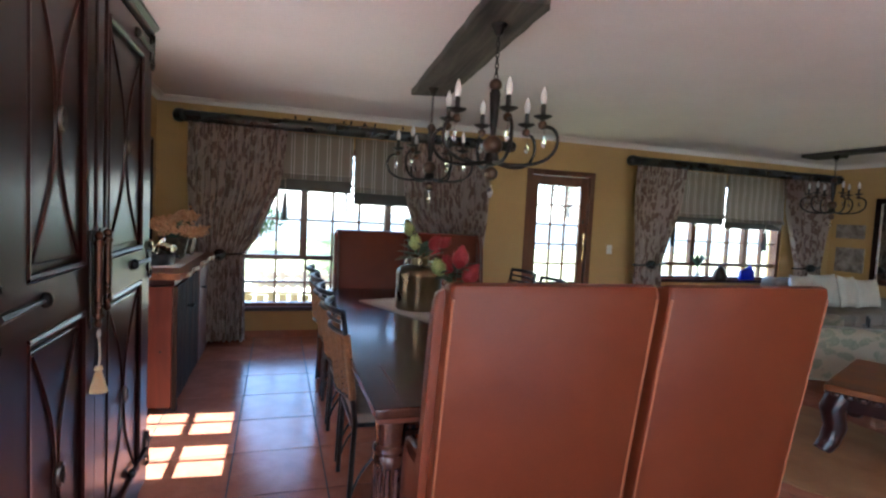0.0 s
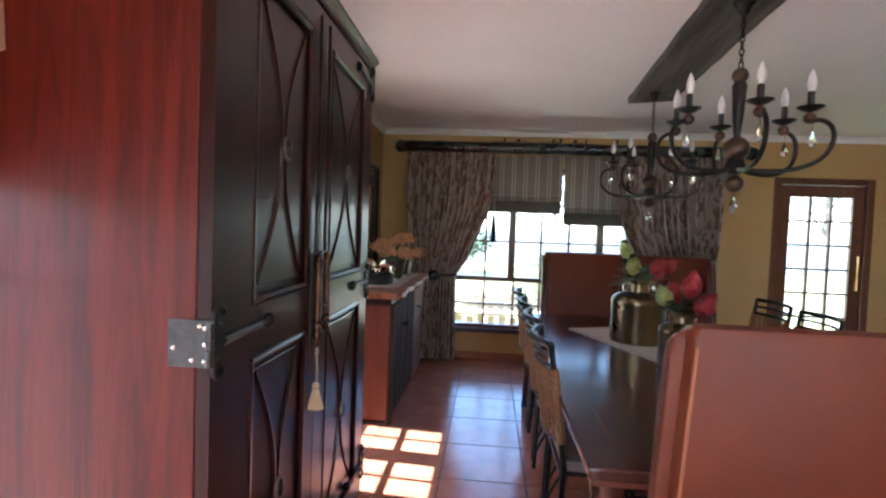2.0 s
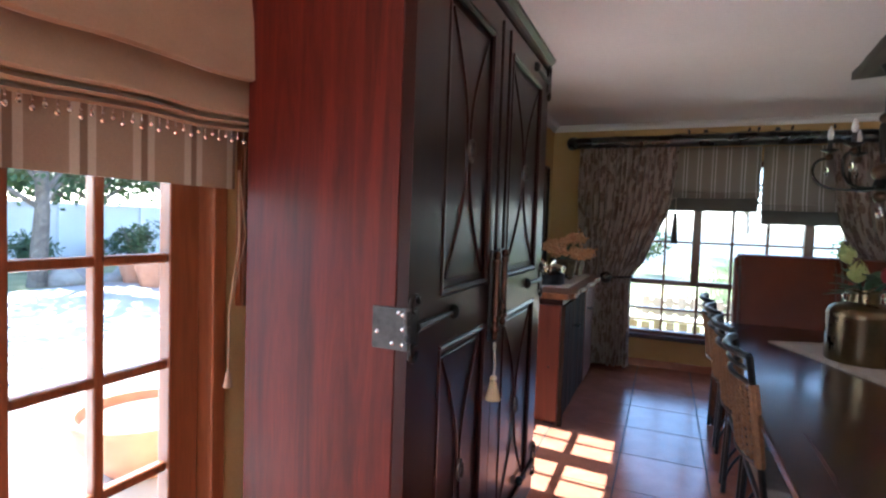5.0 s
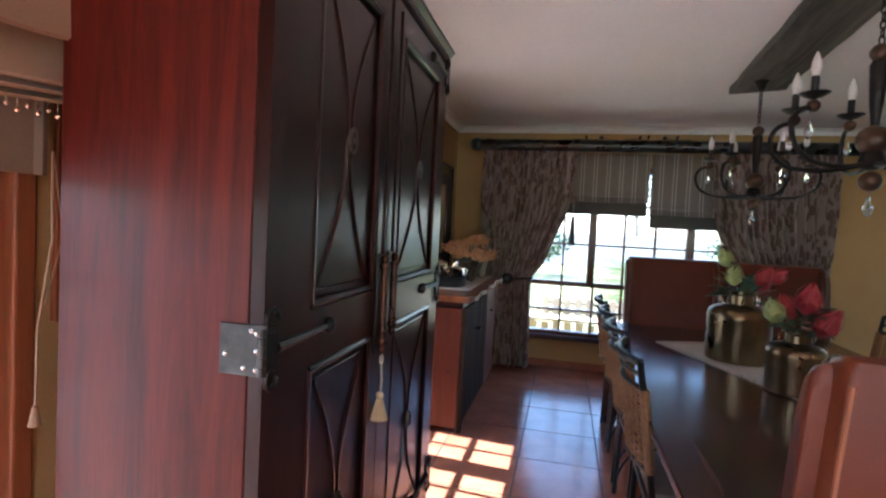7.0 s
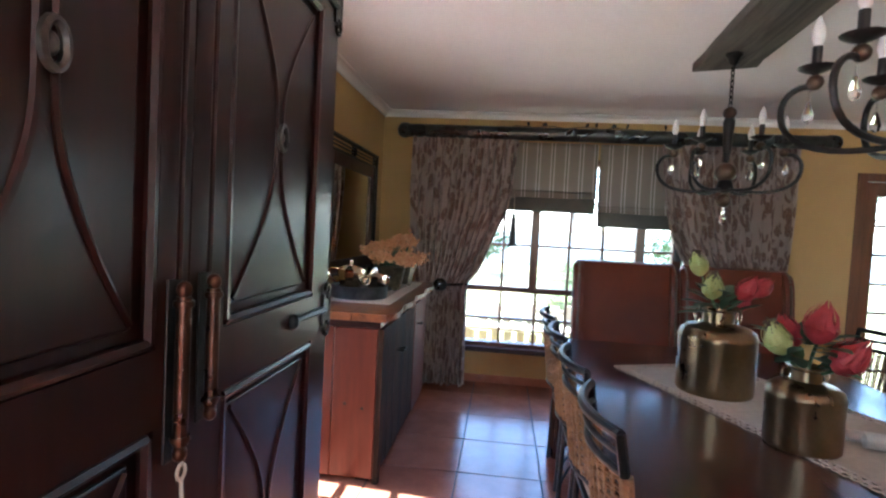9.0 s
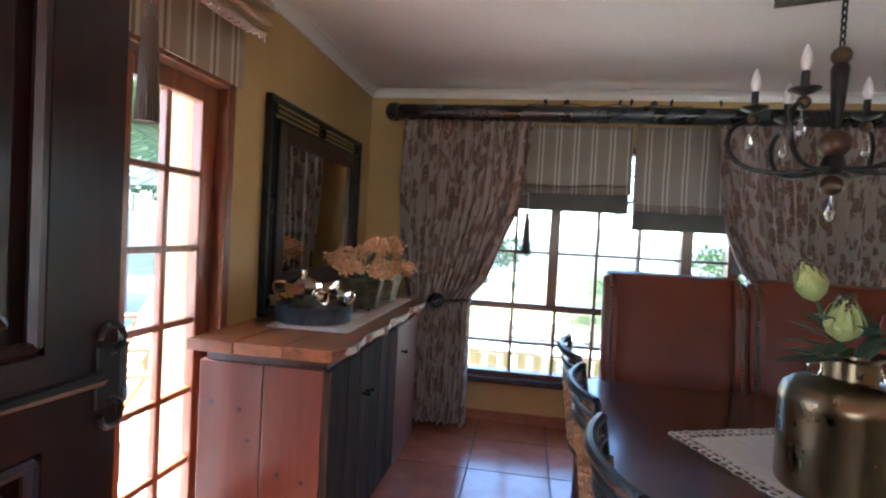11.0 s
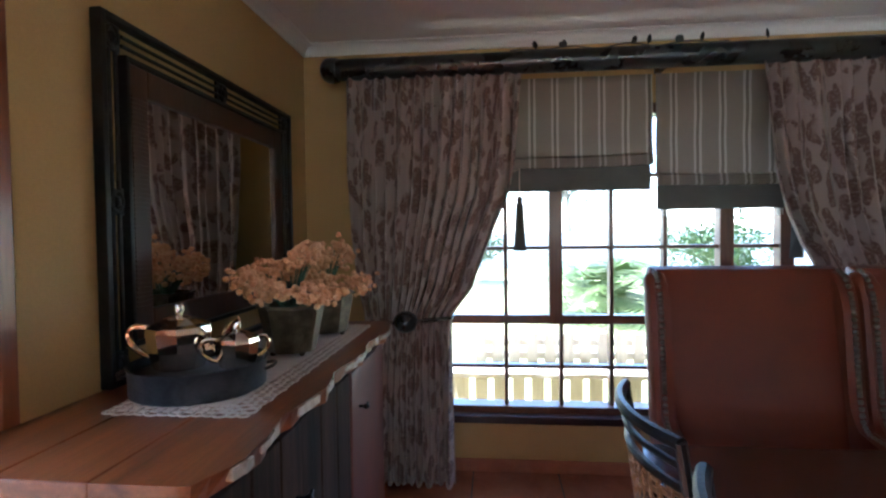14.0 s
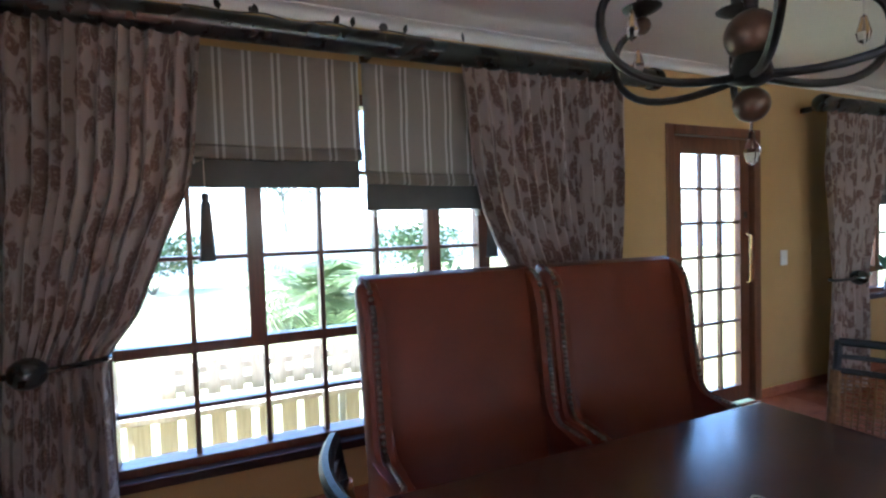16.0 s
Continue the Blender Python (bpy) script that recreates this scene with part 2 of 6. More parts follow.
BLINDSIDE = let_light_through(striped("striped valance cloth", (0.3, 0.27, 0.23),
                    [(0, (0.42, 0.31, 0.22)), (0.45, (0.62, 0.53, 0.42)), (0.6, (0.27, 0.185, 0.13)), (0.72, (0.62, 0.53, 0.42)), (0.85, (0.42, 0.31, 0.22))], 0.14, "y"), 0.35)
FAWN = surface("fawn suede cloth", (0.40, 0.26, 0.155), (0.47, 0.315, 0.195), 0.85, 5, fine=200, sheen=0.3)
LINING = surface("grey green lining", (0.085, 0.09, 0.082), (0.115, 0.12, 0.11), 0.9, 8, fine=250)
GLASS = clear_glass("window glass")
TIN = surface("brushed tin", (0.17, 0.125, 0.07), (0.34, 0.26, 0.155), 0.3, 4, (1, 1, 0.7), metal=1.0, bump=0.04, fine=90)
MIRROR = plain("mirror silver", (0.82, 0.82, 0.80), 0.015, 1.0)
SILVER = plain("polished silver", (0.86, 0.79, 0.66), 0.07, 1.0)
LACE = surface("ecru lace", (0.50, 0.46, 0.385), (0.60, 0.56, 0.48), 0.9, 30, fine=300, bump=0.4)
PAPER = surface("white paper", (0.72, 0.71, 0.68), (0.80, 0.79, 0.76), 0.8, 10)
WHITEPLASTIC = plain("white plastic", (0.75, 0.74, 0.70), 0.4)
BRASS = plain("brass", (0.78, 0.56, 0.26), 0.22, 1.0)
CANE = surface("woven cane", (0.16, 0.075, 0.028), (0.33, 0.17, 0.07), 0.55, 60, fine=220, bump=0.6)
SEATCLOTH = surface("taupe seat cloth", (0.22, 0.18, 0.14), (0.28, 0.235, 0.19), 0.85, 10, fine=240)


# ---- building helpers ----
def box(bm, x0, y0, z0, x1, y1, z1, bevel=0.0):
    r = bmesh.ops.create_cube(bm, size=1.0)
    vs = r["verts"]
    for v in vs:
        v.co = Vector(((x0 + x1) / 2 + v.co.x * (x1 - x0), (y0 + y1) / 2 + v.co.y * (y1 - y0), (z0 + z1) / 2 + v.co.z * (z1 - z0)))
    if bevel:
        es = {e for v in vs for e in v.link_edges}
        bmesh.ops.bevel(bm, geom=list(es), offset=bevel, segments=2, profile=0.5, affect="EDGES")
    return bm


def boxes(*rows, bevel=0.0):
    bm = bmesh.new()
    for r in rows:
        box(bm, *r, bevel=bevel)
    return bm


def lathe(bm, profile, segs=20, at=(0, 0, 0)):
    rings = []
    for r, z in profile:
        if r < 1e-5:
            rings.append([bm.verts.new((at[0], at[1], at[2] + z))])
        else:
            rings.append([bm.verts.new((at[0] + r * math.cos(2 * math.pi * i / segs), at[1] + r * math.sin(2 * math.pi * i / segs), at[2] + z)) for i in range(segs)])
    for a, b in zip(rings, rings[1:]):
        for i in range(segs):
            j = (i + 1) % segs
            f = [a[i % len(a)], a[j % len(a)], b[j % len(b)], b[i % len(b)]]
            f = list(dict.fromkeys(f))
            if len(f) > 2:
                bm.faces.new(f)
    return bm


def tube(bm, pts, r, segs=8, closed=False):
    pts = [Vector(p) for p in pts]
    rings = []
    n = len(pts)
    side = None
    for i, p in enumerate(pts):
        a, b = (pts[i - 1], pts[(i + 1) % n]) if closed else (pts[max(i - 1, 0)], pts[min(i + 1, n - 1)])
        d = (b - a).normalized()
        if side is None or abs(side.dot(d)) > 0.95:
            side = d.cross(Vector((0.12, 0.31, 0.94)))
            if side.length < 0.05:
                side = d.cross(Vector((1, 0, 0)))
        side = (side - d * side.dot(d)).normalized()
        up = d.cross(side)
        rr = r(i / (n - 1)) if callable(r) else r
        rings.append([bm.verts.new(p + side * rr * math.cos(2 * math.pi * k / segs) + up * rr * math.sin(2 * math.pi * k / segs)) for k in range(segs)])
    pairs = list(zip(rings, rings[1:])) + ([(rings[-1], rings[0])] if closed else [])
    for a, b in pairs:
        for k in range(segs):
            bm.faces.new((a[k], a[(k + 1) % segs], b[(k + 1) % segs], b[k]))
    if not closed:
        bm.faces.new(rings[0][::-1])
        bm.faces.new(rings[-1])
    return bm


def bez(p0, p1, p2, p3, n=12):
    out = []
    for i in range(n + 1):
        t = i / n
        out.append(tuple(sum(c * q[k] for c, q in zip(((1 - t) ** 3, 3 * t * (1 - t) ** 2, 3 * t * t * (1 - t), t ** 3), (p0, p1, p2, p3))) for k in range(len(p0))))
    return out


def prism(bm, poly, a0, a1, axis="x", bevel=0.0):
    """A polygon pushed out along an axis; poly holds the other two coordinates in order."""
    def at(p, a):
        return {"x": (a, p[0], p[1]), "y": (p[0], a, p[1]), "z": (p[0], p[1], a)}[axis]
    A = [bm.verts.new(at(p, a0)) for p in poly]
    B = [bm.verts.new(at(p, a1)) for p in poly]
    n = len(poly)
    fs = [bm.faces.new(A[::-1]), bm.faces.new(B)]
    fs += [bm.faces.new((A[i], A[(i + 1) % n], B[(i + 1) % n], B[i])) for i in range(n)]
    if bevel:
        es = {e for f in fs[:2] for e in f.edges}
        bmesh.ops.bevel(bm, geom=list(es), offset=bevel, segments=3, profile=0.5, affect="EDGES")
    return bm


def ball(bm, c, r, squash=1.0, u=10, v=7):
    m = Matrix.Translation(c) @ Matrix.Diagonal((r, r, r * squash, 1))
    bmesh.ops.create_uvsphere(bm, u_segments=u, v_segments=v, radius=1.0, matrix=m)
    return bm


def mesh_of(name, bm, material, smooth=False):
    bmesh.ops.recalc_face_normals(bm, faces=bm.faces)
    me = bpy.data.meshes.new(name)
    bm.to_mesh(me)
    bm.free()
    if material:
        me.materials.append(material)
    if smooth:
        me.polygons.foreach_set("use_smooth", [True] * len(me.polygons))
        me.set_sharp_from_angle(angle=radians(40))
    return me


def part(name, bm, material, parent, label="", smooth=False):
    ob = new(name, mesh_of(name, bm, material, smooth))
    ob.parent = parent
    if label:
        ob["label"] = label
    return ob


def thing(name, m, label, category, group="", kind=""):
    ob = new(name)
    ob.empty_display_size = 0.1
    ob.matrix_world = m
    return tagged(ob, label, category, group, kind)


def solid(name, bm, material, label, category, m=None, group="", kind="", smooth=False):
    ob = new(name, mesh_of(name, bm, material, smooth))
    if m is not None:
        ob.matrix_world = m
    return tagged(ob, label, category, group, kind)


def share(ob, name, parent, m):
    """Another object on the same mesh, as a part."""
    o = new(name, ob.data)
    o.parent = parent
    o.matrix_basis = m
    return o


# ---- the large structure ----
WEST, EAST, NORTH, SOUTH, TOP = -1.26, 8.25, 6.0, -6.0, 2.51
WALL = 0.22


def wall(name, along, face, out, start, end, holes, label):
    """A wall with openings cut through; holes are (from, to, bottom, top) in order."""
    bm = bmesh.new()
    lo, hi = min(face, face + out), max(face, face + out)

    def put(a0, a1, z0, z1):
        if a1 - a0 > 1e-4 and z1 - z0 > 1e-4:
            if along == "x":
                box(bm, a0, lo, z0, a1, hi, z1)
            else:
                box(bm, lo, a0, z0, hi, a1, z1)
    at = start
    for a0, a1, z0, z1 in holes:
        put(at, a0, 0, TOP + 0.2)
        put(a0, a1, 0, z0)
        put(a0, a1, z1, TOP + 0.2)
        at = a1
    put(at, end, 0, TOP + 0.2)
    return solid(name, bm, OCHRE, label, "wall", kind="structure")


WIN1 = (-0.46, 1.92, 0.33, 2.12)
WIN2 = (4.95, 7.25, 0.70, 2.12)
DOORN = (2.91, 3.90, 0.0, 2.09)
FD1 = (2.86, 4.075, 0.0, 2.01)
FD2 = (0.14, 1.355, 0.0, 2.01)
# unseen opening behind the camera, added so sun can reach the floor
FILL_OPENING = (-5.6, -0.9, 0.0, 2.15)
# unseen south glazing, added for fill light from behind
FILL_WINDOW = (0.2, 5.0, 0.05, 2.2)
wall("wall_north", "x", NORTH, WALL, WEST - WALL, EAST + WALL, [WIN1, DOORN, WIN2], "ochre yellow plastered wall with windows and a glazed door")
wall("wall_west", "y", WEST, -WALL, SOUTH, NORTH, [FILL_OPENING, FD2, FD1], "ochre yellow plastered wall with glazed doors")
wall("wall_east", "y", EAST, WALL, SOUTH, NORTH, [], "ochre yellow plastered wall")
wall("wall_south", "x", SOUTH, -WALL, WEST - WALL, EAST + WALL, [FILL_WINDOW], "ochre yellow plastered wall with an added glazed opening")
solid("ceiling", boxes((WEST, SOUTH, TOP, EAST, NORTH, TOP + 0.1)), CEIL, "smooth white painted ceiling", "ceiling", kind="structure")


def cornice(name, a, b, inward):
    """A coved cornice from a to b; inward is the way into the room."""
    a, b, inward = Vector(a), Vector(b), Vector(inward)
    prof = [(0.0, -0.055), (0.012, -0.055), (0.02, -0.045)] + [(0.02 + 0.045 * (1 - math.cos(t * math.pi / 12)), -0.045 + 0.037 * math.sin(t * math.pi / 12)) for t in range(1, 7)] + [(0.075, -0.008), (0.075, 0.0), (0.0, 0.0)]
    bm = bmesh.new()
    rows = [[bm.verts.new(p + inward * d + Vector((0, 0, TOP + h - 0.001))) for d, h in prof] for p in (a, b)]
    n = len(prof)
    for i in range(n - 1):
        bm.faces.new((rows[0][i], rows[0][i + 1], rows[1][i + 1], rows[1][i]))
    bm.faces.new(rows[0])
    bm.faces.new(rows[1][::-1])
    solid(name, bm, CEIL, "white coved plaster cornice", "cornice", kind="structure", smooth=True)


cornice("trim", (WEST, NORTH - 0.001, 0), (EAST, NORTH - 0.001, 0), (0, -1, 0))
cornice("trim", (WEST + 0.001, SOUTH, 0), (WEST + 0.001, NORTH, 0), (1, 0, 0))
cornice("trim", (EAST - 0.001, SOUTH, 0), (EAST - 0.001, NORTH, 0), (-1, 0, 0))
for x0, x1 in ((WEST + 0.012, DOORN[0]), (DOORN[1], EAST)):
    solid("baseboard", boxes((x0, NORTH - 0.012, 0.0, x1, NORTH - 0.001, 0.075), bevel=0.003), TILE, "terracotta tile skirting", "baseboard", kind="structure")
for y0, y1 in ((SOUTH, FILL_OPENING[0]), (FILL_OPENING[1], FD2[0]), (FD2[1], FD1[0]), (FD1[1], NORTH - 0.013)):
    solid("baseboard", boxes((WEST + 0.001, y0, 0.0, WEST + 0.012, y1, 0.075), bevel=0.003), TILE, "terracotta tile skirting", "baseboard", kind="structure")

floor = solid("floor", boxes((WEST - 0.0, SOUTH, -0.12, EAST, NORTH, -0.003)), GROUT, "glossy terracotta tiles in dark grout", "floor", kind="structure")


# ---- windows and doors ----
def window_north(name, x0, x1, z0, z1, uprights, thick, levels, heavy, label):
    """Small-paned timber window: uprights and levels are the bars' middles, thick and heavy the broad ones."""
    w = thing(name, pose(0, NORTH, 0), label, "window", kind="structure")
    d0, d1 = 0.05, 0.12
    part("window_frame", boxes((x0, d0 - 0.03, z0, x0 + 0.06, d1 + 0.02, z1), (x1 - 0.06, d0 - 0.03, z0, x1, d1 + 0.02, z1), (x0 + 0.06, d0 - 0.03, z1 - 0.06, x1 - 0.06, d1 + 0.02, z1), (x0 + 0.06, d0 - 0.03, z0, x1 - 0.06, d1 + 0.02, z0 + 0.05), bevel=0.004), BROWNFRAME, w)
    part("window_sill", boxes((x0 - 0.02, -0.045, z0 - 0.035, x1 + 0.02, d0 - 0.031, z0 + 0.012), bevel=0.006), DARKWOOD, w, "dark wooden sill")
    xs = [x0 + 0.06] + list(uprights) + [x1 - 0.06]
    zs = [z0 + 0.05] + list(levels) + [z1 - 0.06]
    for i, x in enumerate(uprights):
        h = 0.038 if i in thick else 0.012
        zt = levels[min(heavy)]
        if i in thick:
            part("mullion", boxes((x - h, d0 - 0.012, zt, x + h, d1, z1 - 0.06), bevel=0.004), BROWNFRAME, w)
            part("glazing_bar", boxes((x + 0.02, d0, z0 + 0.05, x + 0.044, d1, zt), bevel=0.004), BROWNFRAME, w)
        else:
            part("glazing_bar", boxes((x - h, d0, z0 + 0.05, x + h, d1, z1 - 0.06), bevel=0.004), BROWNFRAME, w)
    for i, z in enumerate(levels):
        h = 0.026 if i in heavy else 0.011
        part("transom" if i in heavy else "glazing_bar", boxes((x0 + 0.06, d0 + 0.004 - (0.01 if i in heavy else 0), z - h, x1 - 0.06, d1 - 0.004, z + h), bevel=0.004), BROWNFRAME, w)
    for a, b in zip(xs, xs[1:]):
        for c, d in zip(zs, zs[1:]):
            o = part("pane", boxes((a, 0.083, c, b, 0.087, d)), GLASS, w)
            o.visible_shadow = False
    return w


window_north("window_1", *WIN1, [-0.076, 0.213, 0.532, 0.832, 1.163, 1.484], {1, 4, 5}, [0.606, 0.887, 1.307, 1.72], {1}, "small-paned brown timber window with open garden view")
window_north("window_2", *WIN2, [5.3, 5.62, 5.95, 6.28, 6.6, 6.93], {1, 4}, [0.92, 1.25, 1.6], {0}, "small-paned brown timber window in the sitting area")


# glazing added in the unseen south wall to brighten the room
w = thing("window_3", pose(0, SOUTH - 0.1, 0), "wide glazed timber window added out of view to light the room", "window", kind="structure")
part("window_frame", boxes((FILL_WINDOW[0], -.04, FILL_WINDOW[2], FILL_WINDOW[0] + .06, .04, FILL_WINDOW[3]), (FILL_WINDOW[1] - .06, -.04, FILL_WINDOW[2], FILL_WINDOW[1], .04, FILL_WINDOW[3]), (FILL_WINDOW[0] + .06, -.04, FILL_WINDOW[3] - .06, FILL_WINDOW[1] - .06, .04, FILL_WINDOW[3]), (FILL_WINDOW[0] + .06, -.04, FILL_WINDOW[2], FILL_WINDOW[1] - .06, .04, FILL_WINDOW[2] + .06), bevel=.004), BROWNFRAME, w)
for k in range(6):
    a, b = FILL_WINDOW[0] + .06 + .788 * k, FILL_WINDOW[0] + .06 + .788 * (k + 1)
    part("pane", boxes((a, -.003, FILL_WINDOW[2] + .06, b - .05, .003, FILL_WINDOW[3] - .06)), GLASS, w).visible_shadow = False
    if k < 5:
        part("mullion", boxes((b - .05, -.03, FILL_WINDOW[2] + .06, b, .03, FILL_WINDOW[3] - .06), bevel=.004), BROWNFRAME, w)


def glazed_door_north():
    d = thing("door_1", pose(0, NORTH, 0), "brown timber door with twenty-one small glass panes, closed", "door", kind="structure")
    x0, x1, _, z1 = DOORN
    part("door_frame", boxes((x0, -0.015, 0, x0 + 0.075, 0.13, z1), (x1 - 0.075, -0.015, 0, x1, 0.13, z1), (x0 + 0.075, -0.015, z1 - 0.07, x1 - 0.075, 0.13, z1), bevel=0.006), BROWNFRAME, d)
    g0, g1, b, t = 3.10, 3.72, 0.13, 1.895
    a0, a1 = x0 + 0.078, x1 - 0.078
    part("leaf", boxes((a0, 0.03, 0.01, g0, 0.075, z1 - 0.073), (g1, 0.03, 0.01, a1, 0.075, z1 - 0.073), (g0, 0.03, t, g1, 0.075, z1 - 0.073), (g0, 0.03, 0.01, g1, 0.075, b), bevel=0.004), BROWNFRAME, d)
    for k in (1, 2):
        x = g0 + (g1 - g0) * k / 3
        part("glazing_bar", boxes((x - 0.012, 0.034, b, x + 0.012, 0.071, t), bevel=0.003), BROWNFRAME, d)
    for k in range(1, 7):
        z = b + (t - b) * k / 7
        part("glazing_bar", boxes((g0, 0.037, z - 0.012, g1, 0.068, z + 0.012), bevel=0.003), BROWNFRAME, d)
    for i in range(3):
        for j in range(7):
            o = part("pane", boxes((g0 + (g1 - g0) * i / 3, 0.05, b + (t - b) * j / 7, g0 + (g1 - g0) * (i + 1) / 3, 0.054, b + (t - b) * (j + 1) / 7)), GLASS, d)
            o.visible_shadow = False
    bm = bmesh.new()
    tube(bm, [(3.77, 0.028, 0.92), (3.77, -0.02, 0.935), (3.77, -0.02, 1.285), (3.77, 0.028, 1.30)], 0.011, 10)
    part("pull_handle", bm, BRASS, d, "upright brass pull handle", True)
    part("lock", boxes((3.755, 0.018, 1.42, 3.787, 0.03, 1.47), bevel=0.003), STEELHINGE, d)


glazed_door_north()


def french_door(name, y0, y1, z1, handle):
    d = thing(name, pose(WEST, 0, 0), "varnished reddish timber double doors with small glass panes, closed", "door", kind="structure")
    part("door_frame", boxes((-0.16, y0, 0, 0.012, y0 + 0.05, z1), (-0.16, y1 - 0.05, 0, 0.012, y1, z1), (-0.16, y0 + 0.05, z1 - 0.045, 0.012, y1 - 0.05, z1), bevel=0.006), MERANTI, d)
    mid = (y0 + y1) / 2
    levels = [0.155, 0.439, 0.727, 1.01, 1.30, 1.598, 1.885]
    for s in (-1, 1):
        a, b = (y0 + 0.053, mid - 0.001) if s < 0 else (mid + 0.001, y1 - 0.053)
        ga, gb = (a + 0.095, b - 0.085) if s < 0 else (a + 0.085, b - 0.095)
        leaf = part("leaf", boxes((-0.085, a, 0.012, -0.04, ga, z1 - 0.048), (-0.085, gb, 0.012, -0.04, b, z1 - 0.048), (-0.085, ga, levels[-1], -0.04, gb, z1 - 0.048), (-0.085, ga, 0.012, -0.04, gb, levels[0]), bevel=0.005), MERANTI, d)
        m = (ga + gb) / 2
        part("glazing_bar", boxes((-0.08, m - 0.013, levels[0], -0.045, m + 0.013, levels[-1]), bevel=0.006), MERANTI, leaf)
        for z in levels[1:-1]:
            part("glazing_bar", boxes((-0.078, ga, z - 0.013, -0.047, gb, z + 0.013), bevel=0.006), MERANTI, leaf)
        for ya, yb in ((ga, m), (m, gb)):
            for za, zb in zip(levels, levels[1:]):
                o = part("pane", boxes((-0.064, ya, za, -0.060, yb, zb)), GLASS, leaf)
                o.visible_shadow = False
        if s < 0 and handle:
            plate = part("lock_plate", boxes((-0.04, mid - 0.085, 1.02, -0.034, mid - 0.035, 1.24), bevel=0.004), BRASS, leaf, "brass lock plate")
            bm = bmesh.new()
            tube(bm, [(-0.034, mid - 0.06, 1.16), (0.005, mid - 0.06, 1.16), (0.012, mid - 0.075, 1.165), (0.012, mid - 0.12, 1.155), (0.012, mid - 0.165, 1.17)], 0.0085, 10)
            part("lever_handle", bm, BRASS, leaf, "curved brass lever", True)
            bm = bmesh.new()
            ball(bm, (-0.033, mid - 0.06, 1.08), 0.009, 1.5)
            part("keyhole", bm, IRON, leaf)
    part("threshold", boxes((-0.2, y0, -0.01, 0.0, y1, 0.011), bevel=0.003), MERANTI, d)


french_door("door_2", *FD1[:2], FD1[3], True)
french_door("door_3", *FD2[:2], FD2[3], False)
# frame of the added opening, which only lets in extra light
w = thing("door_4", pose(WEST, 0, 0), "wide timber framed opening added out of view to let in sun", "door", kind="structure")
part("door_frame", boxes((-0.16, FILL_OPENING[0], 0, 0.012, FILL_OPENING[0] + 0.05, FILL_OPENING[3]), (-0.16, FILL_OPENING[1] - 0.05, 0, 0.012, FILL_OPENING[1], FILL_OPENING[3]), (-0.16, FILL_OPENING[0] + 0.05, FILL_OPENING[3] - 0.045, 0.012, FILL_OPENING[1] - 0.05, FILL_OPENING[3]), bevel=0.006), MERANTI, w)
part("threshold", boxes((-0.2, FILL_OPENING[0], -0.01, 0.0, FILL_OPENING[1], 0.011), bevel=0.003), MERANTI, w)


# ---- outside ----
LAWN = surface("sunlit lawn", (0.17, 0.19, 0.075), (0.32, 0.31, 0.16), 0.9, 1.2, fine=40, bump=0.5, world_space=True)
PAVING = surface("pale paving", (0.36, 0.345, 0.32), (0.46, 0.44, 0.41), 0.8, 1.5, fine=50, bump=0.3, world_space=True)
WHITEWALL = surface("white garden wall paint", (0.62, 0.63, 0.64), (0.74, 0.74, 0.74), 0.8, 1.0, fine=60, world_space=True)
OUTWALL = surface("cream house plaster", (0.55, 0.43, 0.24), (0.64, 0.51, 0.30), 0.8, 2.0, world_space=True)
BENCHWOOD = wood("bleached bench slats", (0.40, 0.365, 0.31), (0.54, 0.50, 0.43), 0.7, "z", 12, per_object=0.1)
TEAK = wood("orange garden chair wood", (0.24, 0.105, 0.038), (0.36, 0.175, 0.07), 0.6, "z", 10)
TERRACOTTA = surface("terracotta pot", (0.36, 0.16, 0.09), (0.48, 0.24, 0.14), 0.8, 6)
LEAFDARK = surface("dark shrub leaf", (0.03, 0.06, 0.025), (0.07, 0.12, 0.04), 0.6, 3)
LEAFPALM = surface("palm frond", (0.06, 0.10, 0.03), (0.14, 0.19, 0.06), 0.55, 3)
BARK = surface("grey bark", (0.10, 0.085, 0.07), (0.22, 0.19, 0.16), 0.9, 8, fine=40, bump=0.8)
CANVAS = surface("white canvas", (0.66, 0.65, 0.62), (0.76, 0.75, 0.72), 0.85, 4)

solid("ground", boxes((-160, -160, -0.35, 160, 160, -0.13)), LAWN, "sunlit dry lawn reaching the horizon", "ground", kind="structure")
bm = bmesh.new()
box(bm, -10.6, -13.0, -0.129, WEST - WALL, 5.9, -0.05)
box(bm, -10.6, 5.9, -0.129, -2.0, 13.5, -0.05)
box(bm, WEST - WALL, -13.0, -0.129, 9.0, SOUTH - WALL, -0.05)
solid("pavement", bm, PAVING, "pale paved patio dappled with sun", "patio", kind="structure")
# eaves are out of view; the west one is sized to trim the sun patches
roof = solid("roof", boxes((WEST - WALL - 1.38, -0.35, 2.52, WEST - WALL, NORTH + 0.4, 2.64), (WEST - WALL, NORTH + WALL, 2.62, EAST + 0.4, NORTH + WALL + 0.45, 2.74), (WEST - WALL, SOUTH - WALL, TOP + 0.21, EAST + WALL, NORTH + WALL, TOP + 0.35)), WHITEWALL, "unseen white roof slab and eaves, added to shade the doors", "roof", kind="structure")
solid("wall_outside", boxes((WEST - WALL - 0.13, 4.08, -0.05, WEST - WALL - 0.001, 4.45, 2.52), (WEST - WALL - 0.02, 1.36, -0.05, WEST - WALL - 0.001, 2.85, 2.52)), OUTWALL, "cream plastered outer walling beside the glazed doors", "wall", kind="structure")
bm = bmesh.new()
